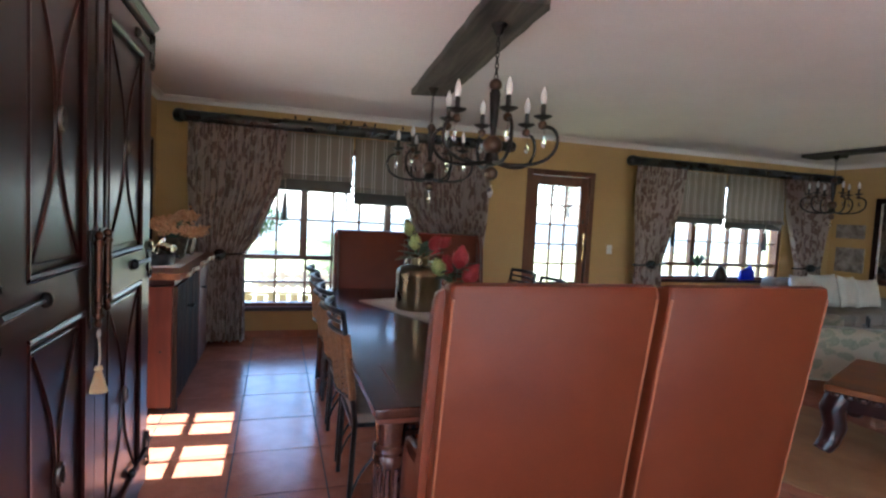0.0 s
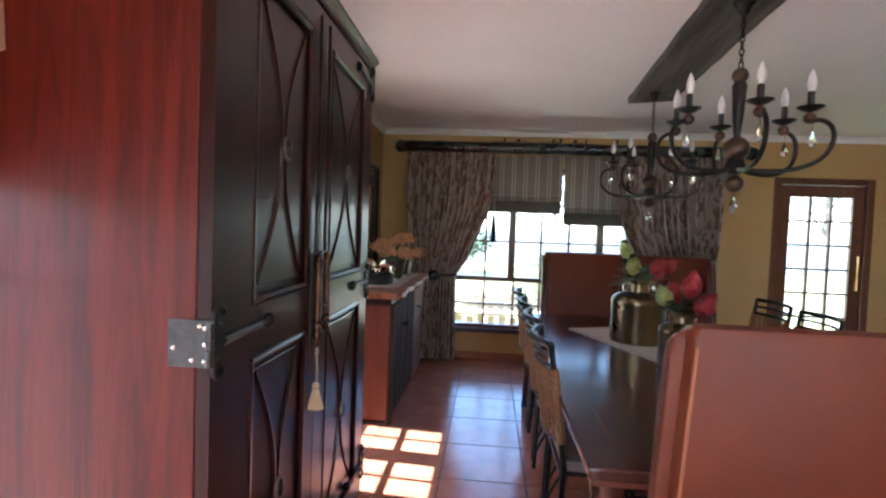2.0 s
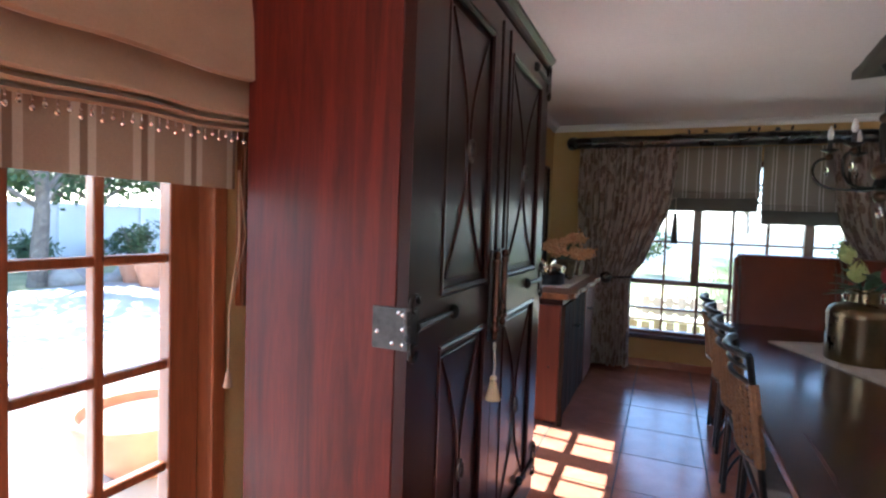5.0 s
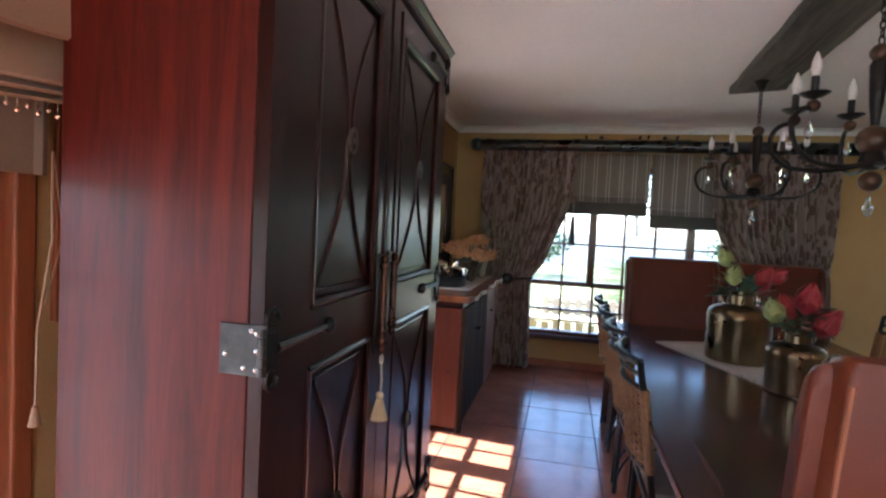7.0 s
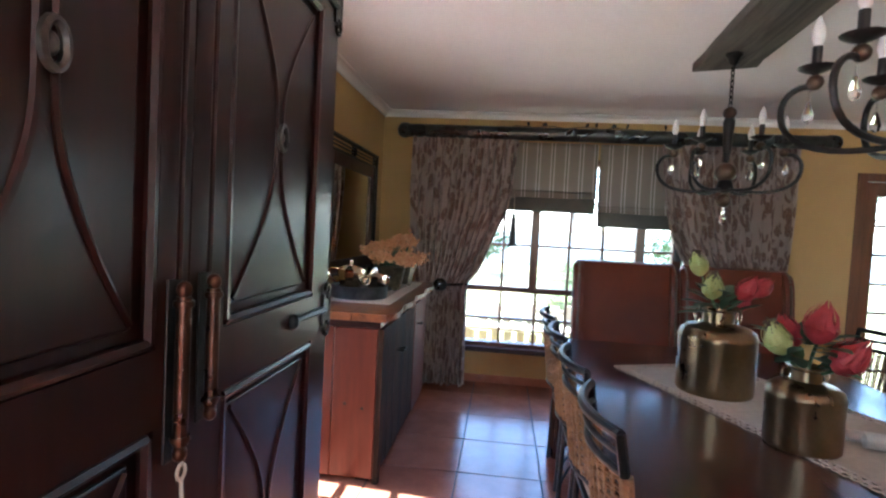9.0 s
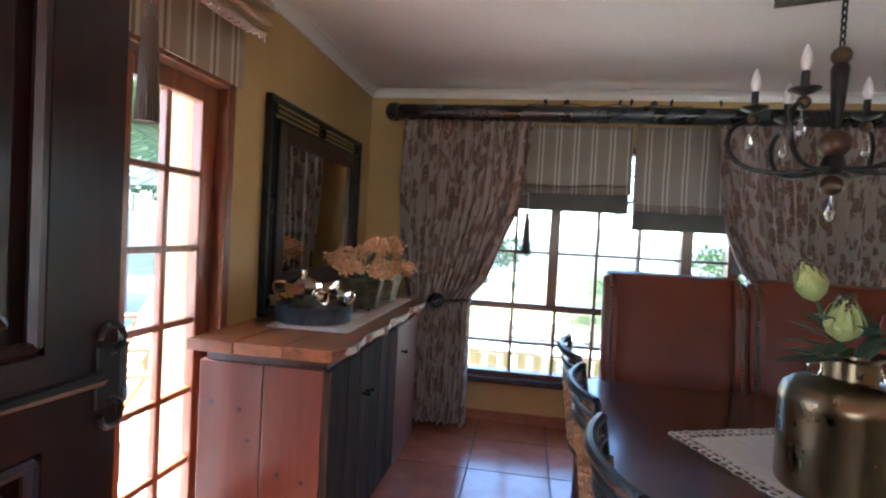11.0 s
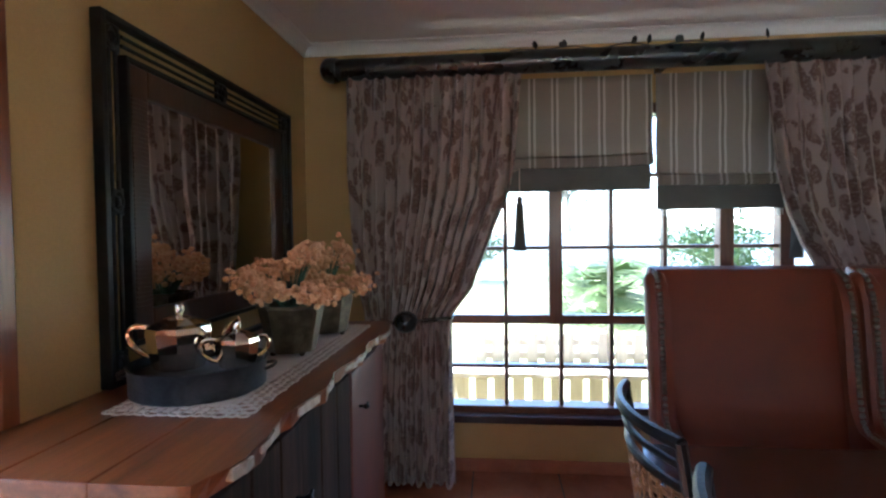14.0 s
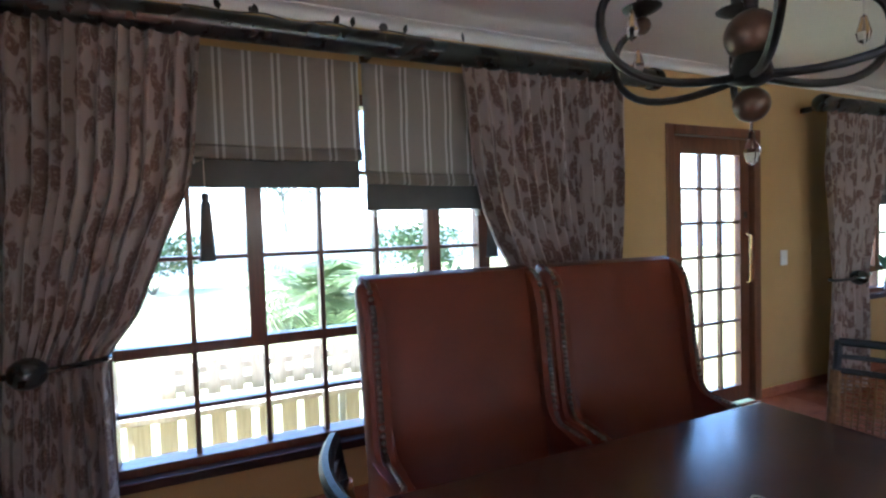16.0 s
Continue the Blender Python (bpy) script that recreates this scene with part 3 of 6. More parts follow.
box(bm, -16.2, -14, -0.12, -16.0, 26, 1.55)
for k in range(16):
    box(bm, -16.0, -13 + 2.5 * k, -0.12, -15.9, -12.65 + 2.5 * k, 1.62)
box(bm, -16.26, -14, 1.55, -15.94, 26, 1.62)
box(bm, -16.0, 25.8, -0.12, 30, 26, 1.4)
solid("garden_wall", bm, WHITEWALL, "long white plastered garden wall with piers", "garden wall", kind="structure")


def shrub(name, x, y, z, r, h, seed, leaf, count, size, label):
    """A loose shrub of many small leaves on a few stems."""
    rng = random.Random(seed)
    t = thing(name, pose(x, y, z), label, "shrub")
    bm = bmesh.new()
    for k in range(6):
        a = k * 1.05 + rng.random()
        tube(bm, [(0.03 * math.cos(a), 0.03 * math.sin(a), 0), (0.3 * r * math.cos(a), 0.3 * r * math.sin(a), 0.45 * h), (0.55 * r * math.cos(a), 0.55 * r * math.sin(a), 0.8 * h)], lambda u: 0.02 * (1.2 - u), 6)
    part("stems", bm, BARK, t)
    verts, faces = [], []
    lumps = [(rng.uniform(-.6, .6) * r, rng.uniform(-.6, .6) * r, rng.uniform(.35, .85) * h, rng.uniform(.3, .55)) for _ in range(9)]
    for k in range(count):
        lx, ly, lz, lr = rng.choice(lumps)
        v = Vector((rng.gauss(0, 1), rng.gauss(0, 1), rng.gauss(0, 1))).normalized() * rng.uniform(.55, 1.0)
        c = Vector((lx + v.x * lr * r, ly + v.y * lr * r, max(lz + v.z * lr * h * 0.6, 0.03)))
        d = Vector((rng.gauss(0, 1), rng.gauss(0, 1), rng.gauss(0, .7))).normalized()
        s = d.cross(Vector((rng.random(), rng.random(), 1))).normalized()
        L = size * rng.uniform(.6, 1.3)
        i = len(verts)
        verts += [c, c + d * L * .5 + s * L * .22, c + d * L, c + d * L * .5 - s * L * .22]
        faces.append((i, i + 1, i + 2, i + 3))
    me = bpy.data.meshes.new("leaves")
    me.from_pydata(verts, [], faces)
    me.materials.append(leaf)
    o = new("leaves", me)
    o.parent = t
    return t


def palm(x, y, z, trunk, r, seed, fronds=22, frond=1.6, label="palm tree with a rough trunk and arching fronds"):
    rng = random.Random(seed)
    t = thing("palm_tree", pose(x, y, z), label, "palm tree")
    bm = bmesh.new()
    tube(bm, [(0, 0, trunk * k / 14) for k in range(15)], lambda u: r * (1.15 - .25 * u) * (1 + .08 * math.sin(u * 90)), 10)
    for k in range(int(trunk * 26)):
        a, h = k * 2.4, trunk * ((k * 0.618) % 1)
        prism(bm, [(-.05, -.03), (.05, -.03), (0, .09)], 0, .05, "y")
        vs = list(bm.verts)[-6:]
        bmesh.ops.transform(bm, matrix=pose(0, 0, h, 25, 0, math.degrees(a)) @ Matrix.Translation((0, r * .85, 0)), verts=vs)
    part("trunk", bm, BARK, t)
    verts, faces = [], []
    for k in range(fronds):
        a, up = k * 2.39996, rng.uniform(-.1, 1.1)
        L = frond * rng.uniform(.8, 1.15)
        prev = None
        for j in range(13):
            u = j / 12
            p = Vector((math.cos(a) * L * u * math.cos(up * .9), math.sin(a) * L * u * math.cos(up * .9), trunk + L * (math.sin(up) * u - .55 * u * u)))
            if prev is not None:
                d = (p - prev).normalized()
                s = d.cross(Vector((0, 0, 1))).normalized()
                w = .28 * L * math.sin(math.pi * min(u * 1.02, 1)) ** .6 + .02
                for sg in (-1, 1):
                    for q in (0, .5):
                        i = len(verts)
                        b = prev.lerp(p, q)
                        tip = b + s * sg * w + d * .10 * L + Vector((0, 0, -.25 * w))
                        verts += [b, b + d * .022 * L, tip]
                        faces.append((i, i + 1, i + 2))
            prev = p
    me = bpy.data.meshes.new("crown")
    me.from_pydata(verts, [], faces)
    me.materials.append(LEAFPALM)
    o = new("crown", me)
    o.parent = t
    return t


def tree(x, y, h, r, seed, leaf_count=4200, leaf=1.0, label="tree with thin spreading limbs and small leaves"):
    rng = random.Random(seed)
    t = thing("tree", pose(x, y, -0.13), label, "tree")
    bm = bmesh.new()
    tube(bm, [(0, 0, 0), (.1, .05, h * .25), (.0, .1, h * .5), (.15, .0, h * .8)], lambda u: .16 * (1.1 - u * .85), 9)
    tips = []
    for k in range(16):
        a, z0 = k * 2.4, h * rng.uniform(.25, .7)
        e = (math.cos(a) * r * rng.uniform(.5, 1), math.sin(a) * r * rng.uniform(.5, 1), z0 + h * rng.uniform(.12, .35))
        tube(bm, [(.05, .05, z0), (e[0] * .5, e[1] * .5, z0 + (e[2] - z0) * .65), e], lambda u: .055 * (1.1 - u), 6)
        tips.append(Vector(e))
        tips.append(Vector((e[0] * .6, e[1] * .6, z0 + (e[2] - z0) * .8)))
    part("trunk", bm, BARK, t)
    verts, faces = [], []
    for k in range(leaf_count):
        c = rng.choice(tips) + Vector((rng.gauss(0, .28), rng.gauss(0, .28), rng.gauss(0, .2))) * r * .55
        d = Vector((rng.gauss(0, 1), rng.gauss(0, 1), rng.gauss(0, 1))).normalized()
        s = d.orthogonal().normalized()
        L = rng.uniform(.08, .2) * leaf
        i = len(verts)
        verts += [c, c + d * L * .5 + s * L * .3, c + d * L, c + d * L * .5 - s * L * .3]
        faces.append((i, i + 1, i + 2, i + 3))
    me = bpy.data.meshes.new("crown")
    me.from_pydata(verts, [], faces)
    me.materials.append(LEAFDARK)
    o = new("crown", me)
    o.parent = t
    return t


# ---- dining table ----
def dining_table():
    t = thing("dining_table", pose(0, 0, 0), "long dark polished wooden dining table with fluted legs", "dining table")
    X0, X1, Y0, Y1 = 0.265, 1.775, 1.745, 4.565
    bm = boxes((X0, Y0, 0.722, X1, Y1, 0.76))
    bmesh.ops.bevel(bm, geom=list(bm.edges), offset=0.008, segments=3, profile=0.5, affect="EDGES")
    part("tabletop", bm, TABLEWOOD, t)
    part("edge_moulding", boxes((X0 + 0.015, Y0 + 0.015, 0.70, X1 - 0.015, Y0 + 0.03, 0.7215), (X0 + 0.015, Y1 - 0.03, 0.70, X1 - 0.015, Y1 - 0.015, 0.7215), (X0 + 0.015, Y0 + 0.03, 0.70, X0 + 0.03, Y1 - 0.03, 0.7215), (X1 - 0.03, Y0 + 0.03, 0.70, X1 - 0.015, Y1 - 0.03, 0.7215), bevel=0.003), TABLEEDGE, t, "reddish edge moulding")
    for k in range(3):
        z = 0.67 - 0.035 * k
        part("apron_rail", boxes((X0 + 0.12, Y0 + 0.06, z, X1 - 0.12, Y0 + 0.075, z + 0.018), (X0 + 0.12, Y1 - 0.075, z, X1 - 0.12, Y1 - 0.06, z + 0.018), (X0 + 0.06, Y0 + 0.12, z, X0 + 0.075, Y1 - 0.12, z + 0.018), (X1 - 0.075, Y0 + 0.12, z, X1 - 0.06, Y1 - 0.12, z + 0.018), bevel=0.003), TABLEWOOD, t)
    for x in (X0 + 0.075, X1 - 0.075):
        for y in (Y0 + 0.075, Y1 - 0.075):
            bm = bmesh.new()
            lathe(bm, [(0, 0), (.04, 0), (.045, .03), (.045, .06), (.05, .065), (.05, .54), (.062, .545), (.064, .56), (.058, .575), (.064, .59), (.058, .605), (.052, .61), (.058, .69), (.058, .7215), (0, .7215)], 20, (x, y, 0))
            leg = part("leg", bm, TABLEWOOD, t, "fluted round leg", True)
            for k in range(10):
                a = k * math.pi / 5
                bm = bmesh.new()
                tube(bm, [(x + .05 * math.cos(a), y + .05 * math.sin(a), .08), (x + .05 * math.cos(a), y + .05 * math.sin(a), .53)], .011, 6)
                part("flute", bm, TABLEWOOD, leg, "", True)


dining_table()


# ---- wing chairs ----
def wing_chair(m, label):
    """High-backed leather chair; it faces +y, its origin on the floor under the back."""
    c = thing("wing_chair", m, label, "wing chair", "wing chairs at the table's ends")
    W, H = 0.348, 1.254

    def lean(p):
        return (p[0] - 0.13 * max(p[1] - 0.45, 0.0), p[1])
    # back
    bm = bmesh.new()
    prof = [(0.02, 0.17), (-0.015, 0.6), (-0.03, H - 0.035), (-0.02, H - 0.008), (0.0, H), (0.045, H - 0.012), (0.062, H - 0.045), (0.10, 0.6), (0.12, 0.40), (0.12, 0.17)]
    prism(bm, [lean(p) for p in prof], -W + 0.012, W - 0.012, "x", 0.014)
    part("backrest", bm, LEATHER, c, "", True)
    # wings and arms in one side panel each
    side = [(0.045, 0.17), (0.03, 0.6), (0.03, H - 0.06), (0.035, H - 0.032), (0.05, H - 0.018)]
    side += bez((0.05, H - 0.018), (0.13, H - 0.014), (0.20, H - 0.06), (0.21, H - 0.17), 8)[1:]
    side += bez((0.21, H - 0.17), (0.215, 0.92), (0.195, 0.80), (0.22, 0.70), 7)[1:]
    side += bez((0.22, 0.70), (0.24, 0.66), (0.31, 0.665), (0.335, 0.63), 6)[1:]
    side += bez((0.335, 0.63), (0.36, 0.58), (0.335, 0.50), (0.34, 0.40), 6)[1:]
    side += [(0.35, 0.17)]
    side = [lean((p[0] * (0.56 if p[1] > 0.66 and p[0] > 0 else 1.0), p[1])) for p in side]
    for s in (-1, 1):
        bm = bmesh.new()
        x0, x1 = sorted((s * (W - 0.06), s * (W - 0.014)))
        prism(bm, side, x0, x1, "x", 0.012)
        # the outer side is padded
        rim = []
        for k, x in ((.9, W - .018), (.78, W + .002), (.5, W + .011)):
            rim.append([bm.verts.new((s * x, lean((.06, z))[0] + (y - lean((.06, z))[0]) * k, .7 + (z - .7) * (.90 + .1 * k))) for y, z in side])
        n = len(side)
        for u, v in zip(rim, rim[1:]):
            for j in range(n):
                bm.faces.new((u[j], u[(j + 1) % n], v[(j + 1) % n], v[j]))
        bm.faces.new(rim[-1])
        wing = part("wing", bm, LEATHER, c, "", True)
        bm = bmesh.new()
        edge = side[4:-1]
        run = []
        for (a, b), (d, e) in zip(edge, edge[1:]):
            n = max(1, round(math.hypot(d - a, e - b) / 0.02))
            run += [(a + (d - a) * k / n, b + (e - b) * k / n) for k in range(n)]
        for y, z in run:
            ball(bm, (s * (W - 0.026), y + 0.002, z), 0.0098, 1, 8, 5)
        part("nail_trim", bm, NAIL, wing, "row of dark brass nails", True)
        bm = bmesh.new()
        tube(bm, [(s * (W - 0.018), y + 0.003, z) for y, z in map(lean, ((0.018, 0.19), (-0.015, 0.6), (-0.03, H - 0.045)))], 0.0048, 6)
        part("piping", bm, SEAM, wing, "stitched piping", True)
    bm = boxes((-W + 0.055, 0.125, 0.36, W - 0.055, 0.42, 0.50))
    bmesh.ops.bevel(bm, geom=list(bm.edges), offset=0.04, segments=4, profile=0.6, affect="EDGES")
    part("seat", bm, LEATHER, c, "", True)
    part("seat_frame", boxes((-W + 0.02, 0.0, 0.17, W - 0.02, 0.345, 0.355), bevel=0.015), LEATHER, c)
    for x in (-W + 0.05, W - 0.05):
        for y in (0.04, 0.30):
            bm = bmesh.new()
            prism(bm, [(x - .025, y - .025), (x + .025, y - .025), (x + .025, y + .025), (x - .025, y + .025)], 0.0, 0.17, "z", 0.004)
            part("leg", bm, DARKWOOD, c, "dark wooden leg")
    return c


wing_label = "tan leather wing chair with nail trim drawn up to the table"
chair = wing_chair(pose(0.712, 1.46, 0, 0, 0, 0), wing_label)
copy_thing(chair, pose(1.425, 1.455, 0, 0, 0, 0))
copy_thing(chair, pose(0.83, 5.05, 0, 0, 0, 180) @ Matrix.Diagonal((1.06, 1, 1, 1)))
copy_thing(chair, pose(1.59, 5.04, 0, 0, 0, 178) @ Matrix.Diagonal((1.06, 1, 1, 1)))


# ---- side chairs ----
def side_chair(m):
    """Iron chair with a curved back of woven cane; it faces +x, origin under the back's middle."""
    c = thing("dining_chair", m, "black iron dining chair with a woven cane back and cloth seat", "chair", "iron chairs along the table")
    half = 0.215

    def bow(u, x=0.0, depth=0.055):
        return x - depth * (1 - u * u)
    lean = [(0.06, 0.0), (0.075, 0.45), (0.03, 0.78), (0.0, 0.97)]
    for s in (-1, 1):
        bm = bmesh.new()
        tube(bm, [(x, s * half, z) for x, z in lean], 0.013, 8)
        part("back_leg", bm, IRON, c, "", True)
        bm = bmesh.new()
        tube(bm, [(0.47, s * 0.19, 0.43), (0.475, s * 0.195, 0.2), (0.49, s * 0.2, 0.0)], 0.013, 8)
        part("front_leg", bm, IRON, c, "", True)
        bm = bmesh.new()
        tube(bm, bez((0.065, s * half, 0.08), (0.12, s * 0.21, 0.3), (0.3, s * 0.2, 0.36), (0.46, s * 0.19, 0.40)), 0.007, 6)
        part("brace", bm, IRON, c, "", True)
    for z, x, r in ((0.965, 0.002, 0.015), (0.915, 0.014, 0.009), (0.865, 0.022, 0.011), (0.56, 0.062, 0.011)):
        bm = bmesh.new()
        tube(bm, [(bow(u / 5, x), half * u / 5, z) for u in range(-5, 6)], r, 8)
        part("crossbar", bm, IRON, c, "", True)
    # cane panel: strands in two ways
    bm = bmesh.new()
    for k in range(22):
        u = -0.96 + 1.92 * k / 21
        tube(bm, [(bow(u, 0.022) + (0.003 if k % 2 else -0.003), half * u, 0.865), (bow(u, 0.062) + (0.003 if k % 2 else -0.003), half * u, 0.56)], 0.0042, 4)
    for k in range(20):
        z = 0.575 + 0.28 * k / 19
        x = 0.062 - 0.04 * (z - 0.56) / 0.305
        tube(bm, [(bow(-0.96 + 1.92 * j / 12, x) + (0.004 if (j + k) % 2 else -0.004), half * (-0.96 + 1.92 * j / 12), z) for j in range(13)], 0.0042, 4)
    part("cane_panel", bm, CANE, c, "orange brown woven cane")["kind"] = "stuff"
    for s in (-1, 1):
        bm = bmesh.new()
        tube(bm, [(0.06, s * half, 0.56), (0.02, s * half, 0.865)], 0.019, 8)
        part("cane_binding", bm, CANE, c, "", True)
    bm = bmesh.new()
    prism(bm, [(0.07, -0.205), (0.49, -0.225), (0.50, 0.0), (0.49, 0.225), (0.07, 0.205)], 0.435, 0.485, "z", 0.016)
    part("seat", bm, SEATCLOTH, c, "taupe cloth seat pad", True)
    part("seat_frame", boxes((0.06, -0.2, 0.415, 0.49, -0.185, 0.434), (0.06, 0.185, 0.415, 0.49, 0.2, 0.434), (0.06, -0.184, 0.415, 0.075, 0.184, 0.434), (0.475, -0.184, 0.415, 0.49, 0.184, 0.434)), IRON, c)
    return c


sc = side_chair(pose(0.225, 2.62, 0))
for y in (3.17, 3.72, 4.26):
    copy_thing(sc, pose(0.225, y, 0, 0, 0, {3.17: 1.5, 3.72: -1, 4.26: 0.5}[y]))
for x, y, r in ((2.03, 3.66, 178), (2.05, 4.24, 182)):
    copy_thing(sc, pose(x, y, 0, 0, 0, r))


# ---- wardrobe ----
def lattice(ys, zs, holes, x0, x1):
    """A framed board in one piece: cells of a grid, some left open."""
    bm = bmesh.new()
    V = {(i, j, k): bm.verts.new((x, y, z)) for k, x in enumerate((x0, x1)) for i, y in enumerate(ys) for j, z in enumerate(zs)}
    cells = {(i, j) for i in range(len(ys) - 1) for j in range(len(zs) - 1)} - holes
    for i, j in cells:
        q = ((i, j), (i + 1, j), (i + 1, j + 1), (i, j + 1))
        bm.faces.new([V[p + (1,)] for p in q])
        bm.faces.new([V[p + (0,)] for p in q[::-1]])
        for (p, r), nb in zip(zip(q, q[1:] + q[:1]), ((i, j - 1), (i + 1, j), (i, j + 1), (i - 1, j))):
            if nb not in cells:
                bm.faces.new((V[p + (0,)], V[r + (0,)], V[r + (1,)], V[p + (1,)]))
    return bm


def wardrobe():
    w = thing("wardrobe", pose(0, 0, 0), "tall red mahogany wardrobe with dark carved doors and iron hinges", "wardrobe")
    F, B, Y0, Y1, H = -0.674, -1.145, 1.32, 2.765, 2.17
    part("side_panel", boxes((B, Y0, 0, F, Y0 + 0.03, H), bevel=0.003), MAHOG, w, "red mahogany side")
    part("side_panel", boxes((B, Y1 - 0.03, 0, F, Y1, H), bevel=0.003), MAHOG, w, "red mahogany side")
    part("back_panel", boxes((B, Y0 + 0.03, 0.05, B + 0.012, Y1 - 0.03, H)), MAHOG, w)
    part("top_panel", boxes((B + 0.012, Y0 + 0.03, H - 0.03, F, Y1 - 0.03, H)), MAHOG, w)
    part("plinth", boxes((B + 0.012, Y0 + 0.03, 0, F, Y1 - 0.03, 0.09)), DARKWOOD, w)
    bm = bmesh.new()
    prism(bm, [(F - 0.02, H + .001), (F + 0.036, H + .001), (F + 0.042, H + 0.012), (F + 0.045, H + 0.03), (F + 0.06, H + 0.045), (F + 0.064, H + 0.055), (F - 0.02, H + 0.055)], Y0 - 0.012, Y1 + 0.008, "y")
    box(bm, B - 0.0, Y0 - 0.01, H + 0.001, F - 0.021, Y1 + 0.006, H + 0.05)
    part("cornice", bm, DARKWOOD, w)
    mid = 2.01
    D0, D1 = F + 0.002, F + 0.034
    for a, b, first in ((Y0 + 0.002, mid - 0.002, True), (mid + 0.002, Y1 - 0.002, False)):
        ga, gb = (a + 0.19, b - 0.085) if first else (a + 0.12, b - 0.13)
        door = part("door", lattice((a, ga, gb, b), (0.10, 0.21, 1.08, 1.215, 2.07, H - 0.01), {(1, 1), (1, 3)}, D0, D1), DARKWOOD, w)
        for z0, z1, knob in ((0.21, 1.08, 0.5), (1.215, 2.07, 1.62)):
            panel = part("panel", boxes((D0 + 0.004, ga, z0, D0 + 0.012, gb, z1)), DARKWOOD, door)
            bm = bmesh.new()
            A = [(ga + .012, z0 + .012), (gb - .012, z0 + .012), (gb - .012, z1 - .012), (ga + .012, z1 - .012)]
            for (ya, za), (yb, zb) in zip(A, A[1:] + A[:1]):
                tube(bm, [(D1 - .006, ya, za), (D1 - .006, yb, zb)], 0.011, 6)
            part("moulding", bm, DARKWOOD, panel, "", True)
            part("raised_field", boxes((D0 + 0.012, ga + 0.04, z0 + 0.04, D0 + 0.021, gb - 0.04, z1 - 0.04), bevel=0.006), DARKWOOD, panel)
            m = (ga + gb) / 2
            zc = (z0 + z1) / 2
            for s in (-1, 1):
                bm = bmesh.new()
                e = m + s * ((gb - ga) / 2 - 0.05)
                tube(bm, [(D0 + 0.022, y, z) for y, z in bez((e, z0 + 0.05), (m + s * 0.012, z0 + 0.26), (m + s * 0.012, zc - 0.1), (m + s * 0.014, zc))], 0.0065, 6)
                tube(bm, [(D0 + 0.022, y, z) for y, z in bez((m + s * 0.014, zc), (m + s * 0.012, zc + 0.1), (m + s * 0.012, z1 - 0.26), (e, z1 - 0.05))], 0.0065, 6)
                part("carved_rib", bm, DARKWOOD, panel, "", True)
            bm = bmesh.new()
            tube(bm, [(D0 + 0.034, m + .018 * math.cos(t * math.pi / 8), zc + .03 * math.sin(t * math.pi / 8)) for t in range(16)], 0.007, 6, True)
            ball(bm, (D0 + 0.028, m, zc), 0.010, 1.6)
            part("boss", bm, PEWTER, panel, "ringed iron boss", True)
    # strap hinges: near and far edges
    for y, sgn in ((Y0, 1), (Y1, -1)):
        for z in (0.26, 1.16, 2.11):
            hinge = part("hinge", boxes((D1 + 0.0005, min(y + sgn * 0.004, y + sgn * 0.05), z - 0.05, D1 + 0.008, max(y + sgn * 0.004, y + sgn * 0.05), z + 0.05), bevel=0.002), IRON, w, "forged iron strap hinge")
            bm = bmesh.new()
            p = [(D1 + 0.006, y + sgn * (0.04 + 0.24 * k / 10), z + 0.004 * k / 10) for k in range(11)]
            tube(bm, p, lambda u: 0.013 * (1 - .55 * u), 6)
            ball(bm, (D1 + 0.006, y + sgn * 0.285, z + .004), 0.018, 1.2)
            for q in (-1, 1):
                tube(bm, [(D1 + 0.008, y + sgn * (.022 + .022 * math.cos(t)), z + q * (.06 + .022 * math.sin(t))) for t in [k * math.pi / 5 for k in range(9)]], 0.006, 6)
            part("strap", bm, IRON, hinge, "", True)
            bm = bmesh.new()
            prof = [(0, -.049)]
            for k in range(5):
                prof += [(.0085, -.049 + .02 * k), (.0085, -.033 + .02 * k), (.0065, -.032 + .02 * k), (.0065, -.030 + .02 * k)]
            lathe(bm, prof[:-2] + [(0, .047)], 10, (D1 + 0.002, y - sgn * 0.006, z))
            part("knuckle", bm, STEELHINGE, hinge, "", True)
            q = -sgn
            yy = sorted((y + q * 0.0005, y + q * 0.005))
            part("hinge_leaf", boxes((F - 0.06, yy[0], z - 0.052, F + 0.045, yy[1], z + 0.052), bevel=0.0015), STEELHINGE, hinge, "grey iron plate")
            for dx, dz in ((-0.045, -0.01), (-0.003, -0.036), (0.025, .035), (0.025, 0.0), (0.025, -.037), (0.013, .04)):
                bm = bmesh.new()
                ball(bm, (F + dx, y + q * 0.005, z + dz), 0.0065)
                part("screw", bm, SCREW, hinge, "bright screw head", True)
    # bolts at the meeting edge
    for s, zb, zt in ((-1, 1.04, 1.30), (1, 1.08, 1.305)):
        y = mid + s * 0.046
        plate = part("bolt_plate", boxes((D1 + .0005, y - .02, zb - .03, D1 + .006, y + .02, zt + .03), bevel=.002), IRON, w)
        bm = bmesh.new()
        tube(bm, [(D1 + 0.022, y, zb), (D1 + 0.022, y, zt)], 0.0125, 12)
        for z in (zb + .012, zt - .012):
            lathe(bm, [(0, -.006), (.016, -.006), (.018, 0), (.016, .006), (0, .006)], 12, (D1 + 0.022, y, z))
        ball(bm, (D1 + 0.022, y, zt + .012), 0.014, 1.1)
        ball(bm, (D1 + 0.022, y, zb - .014), 0.013, 1.2)
        part("bolt", bm, BOLT, plate, "coppery brown bolt", True)
        bm = bmesh.new()
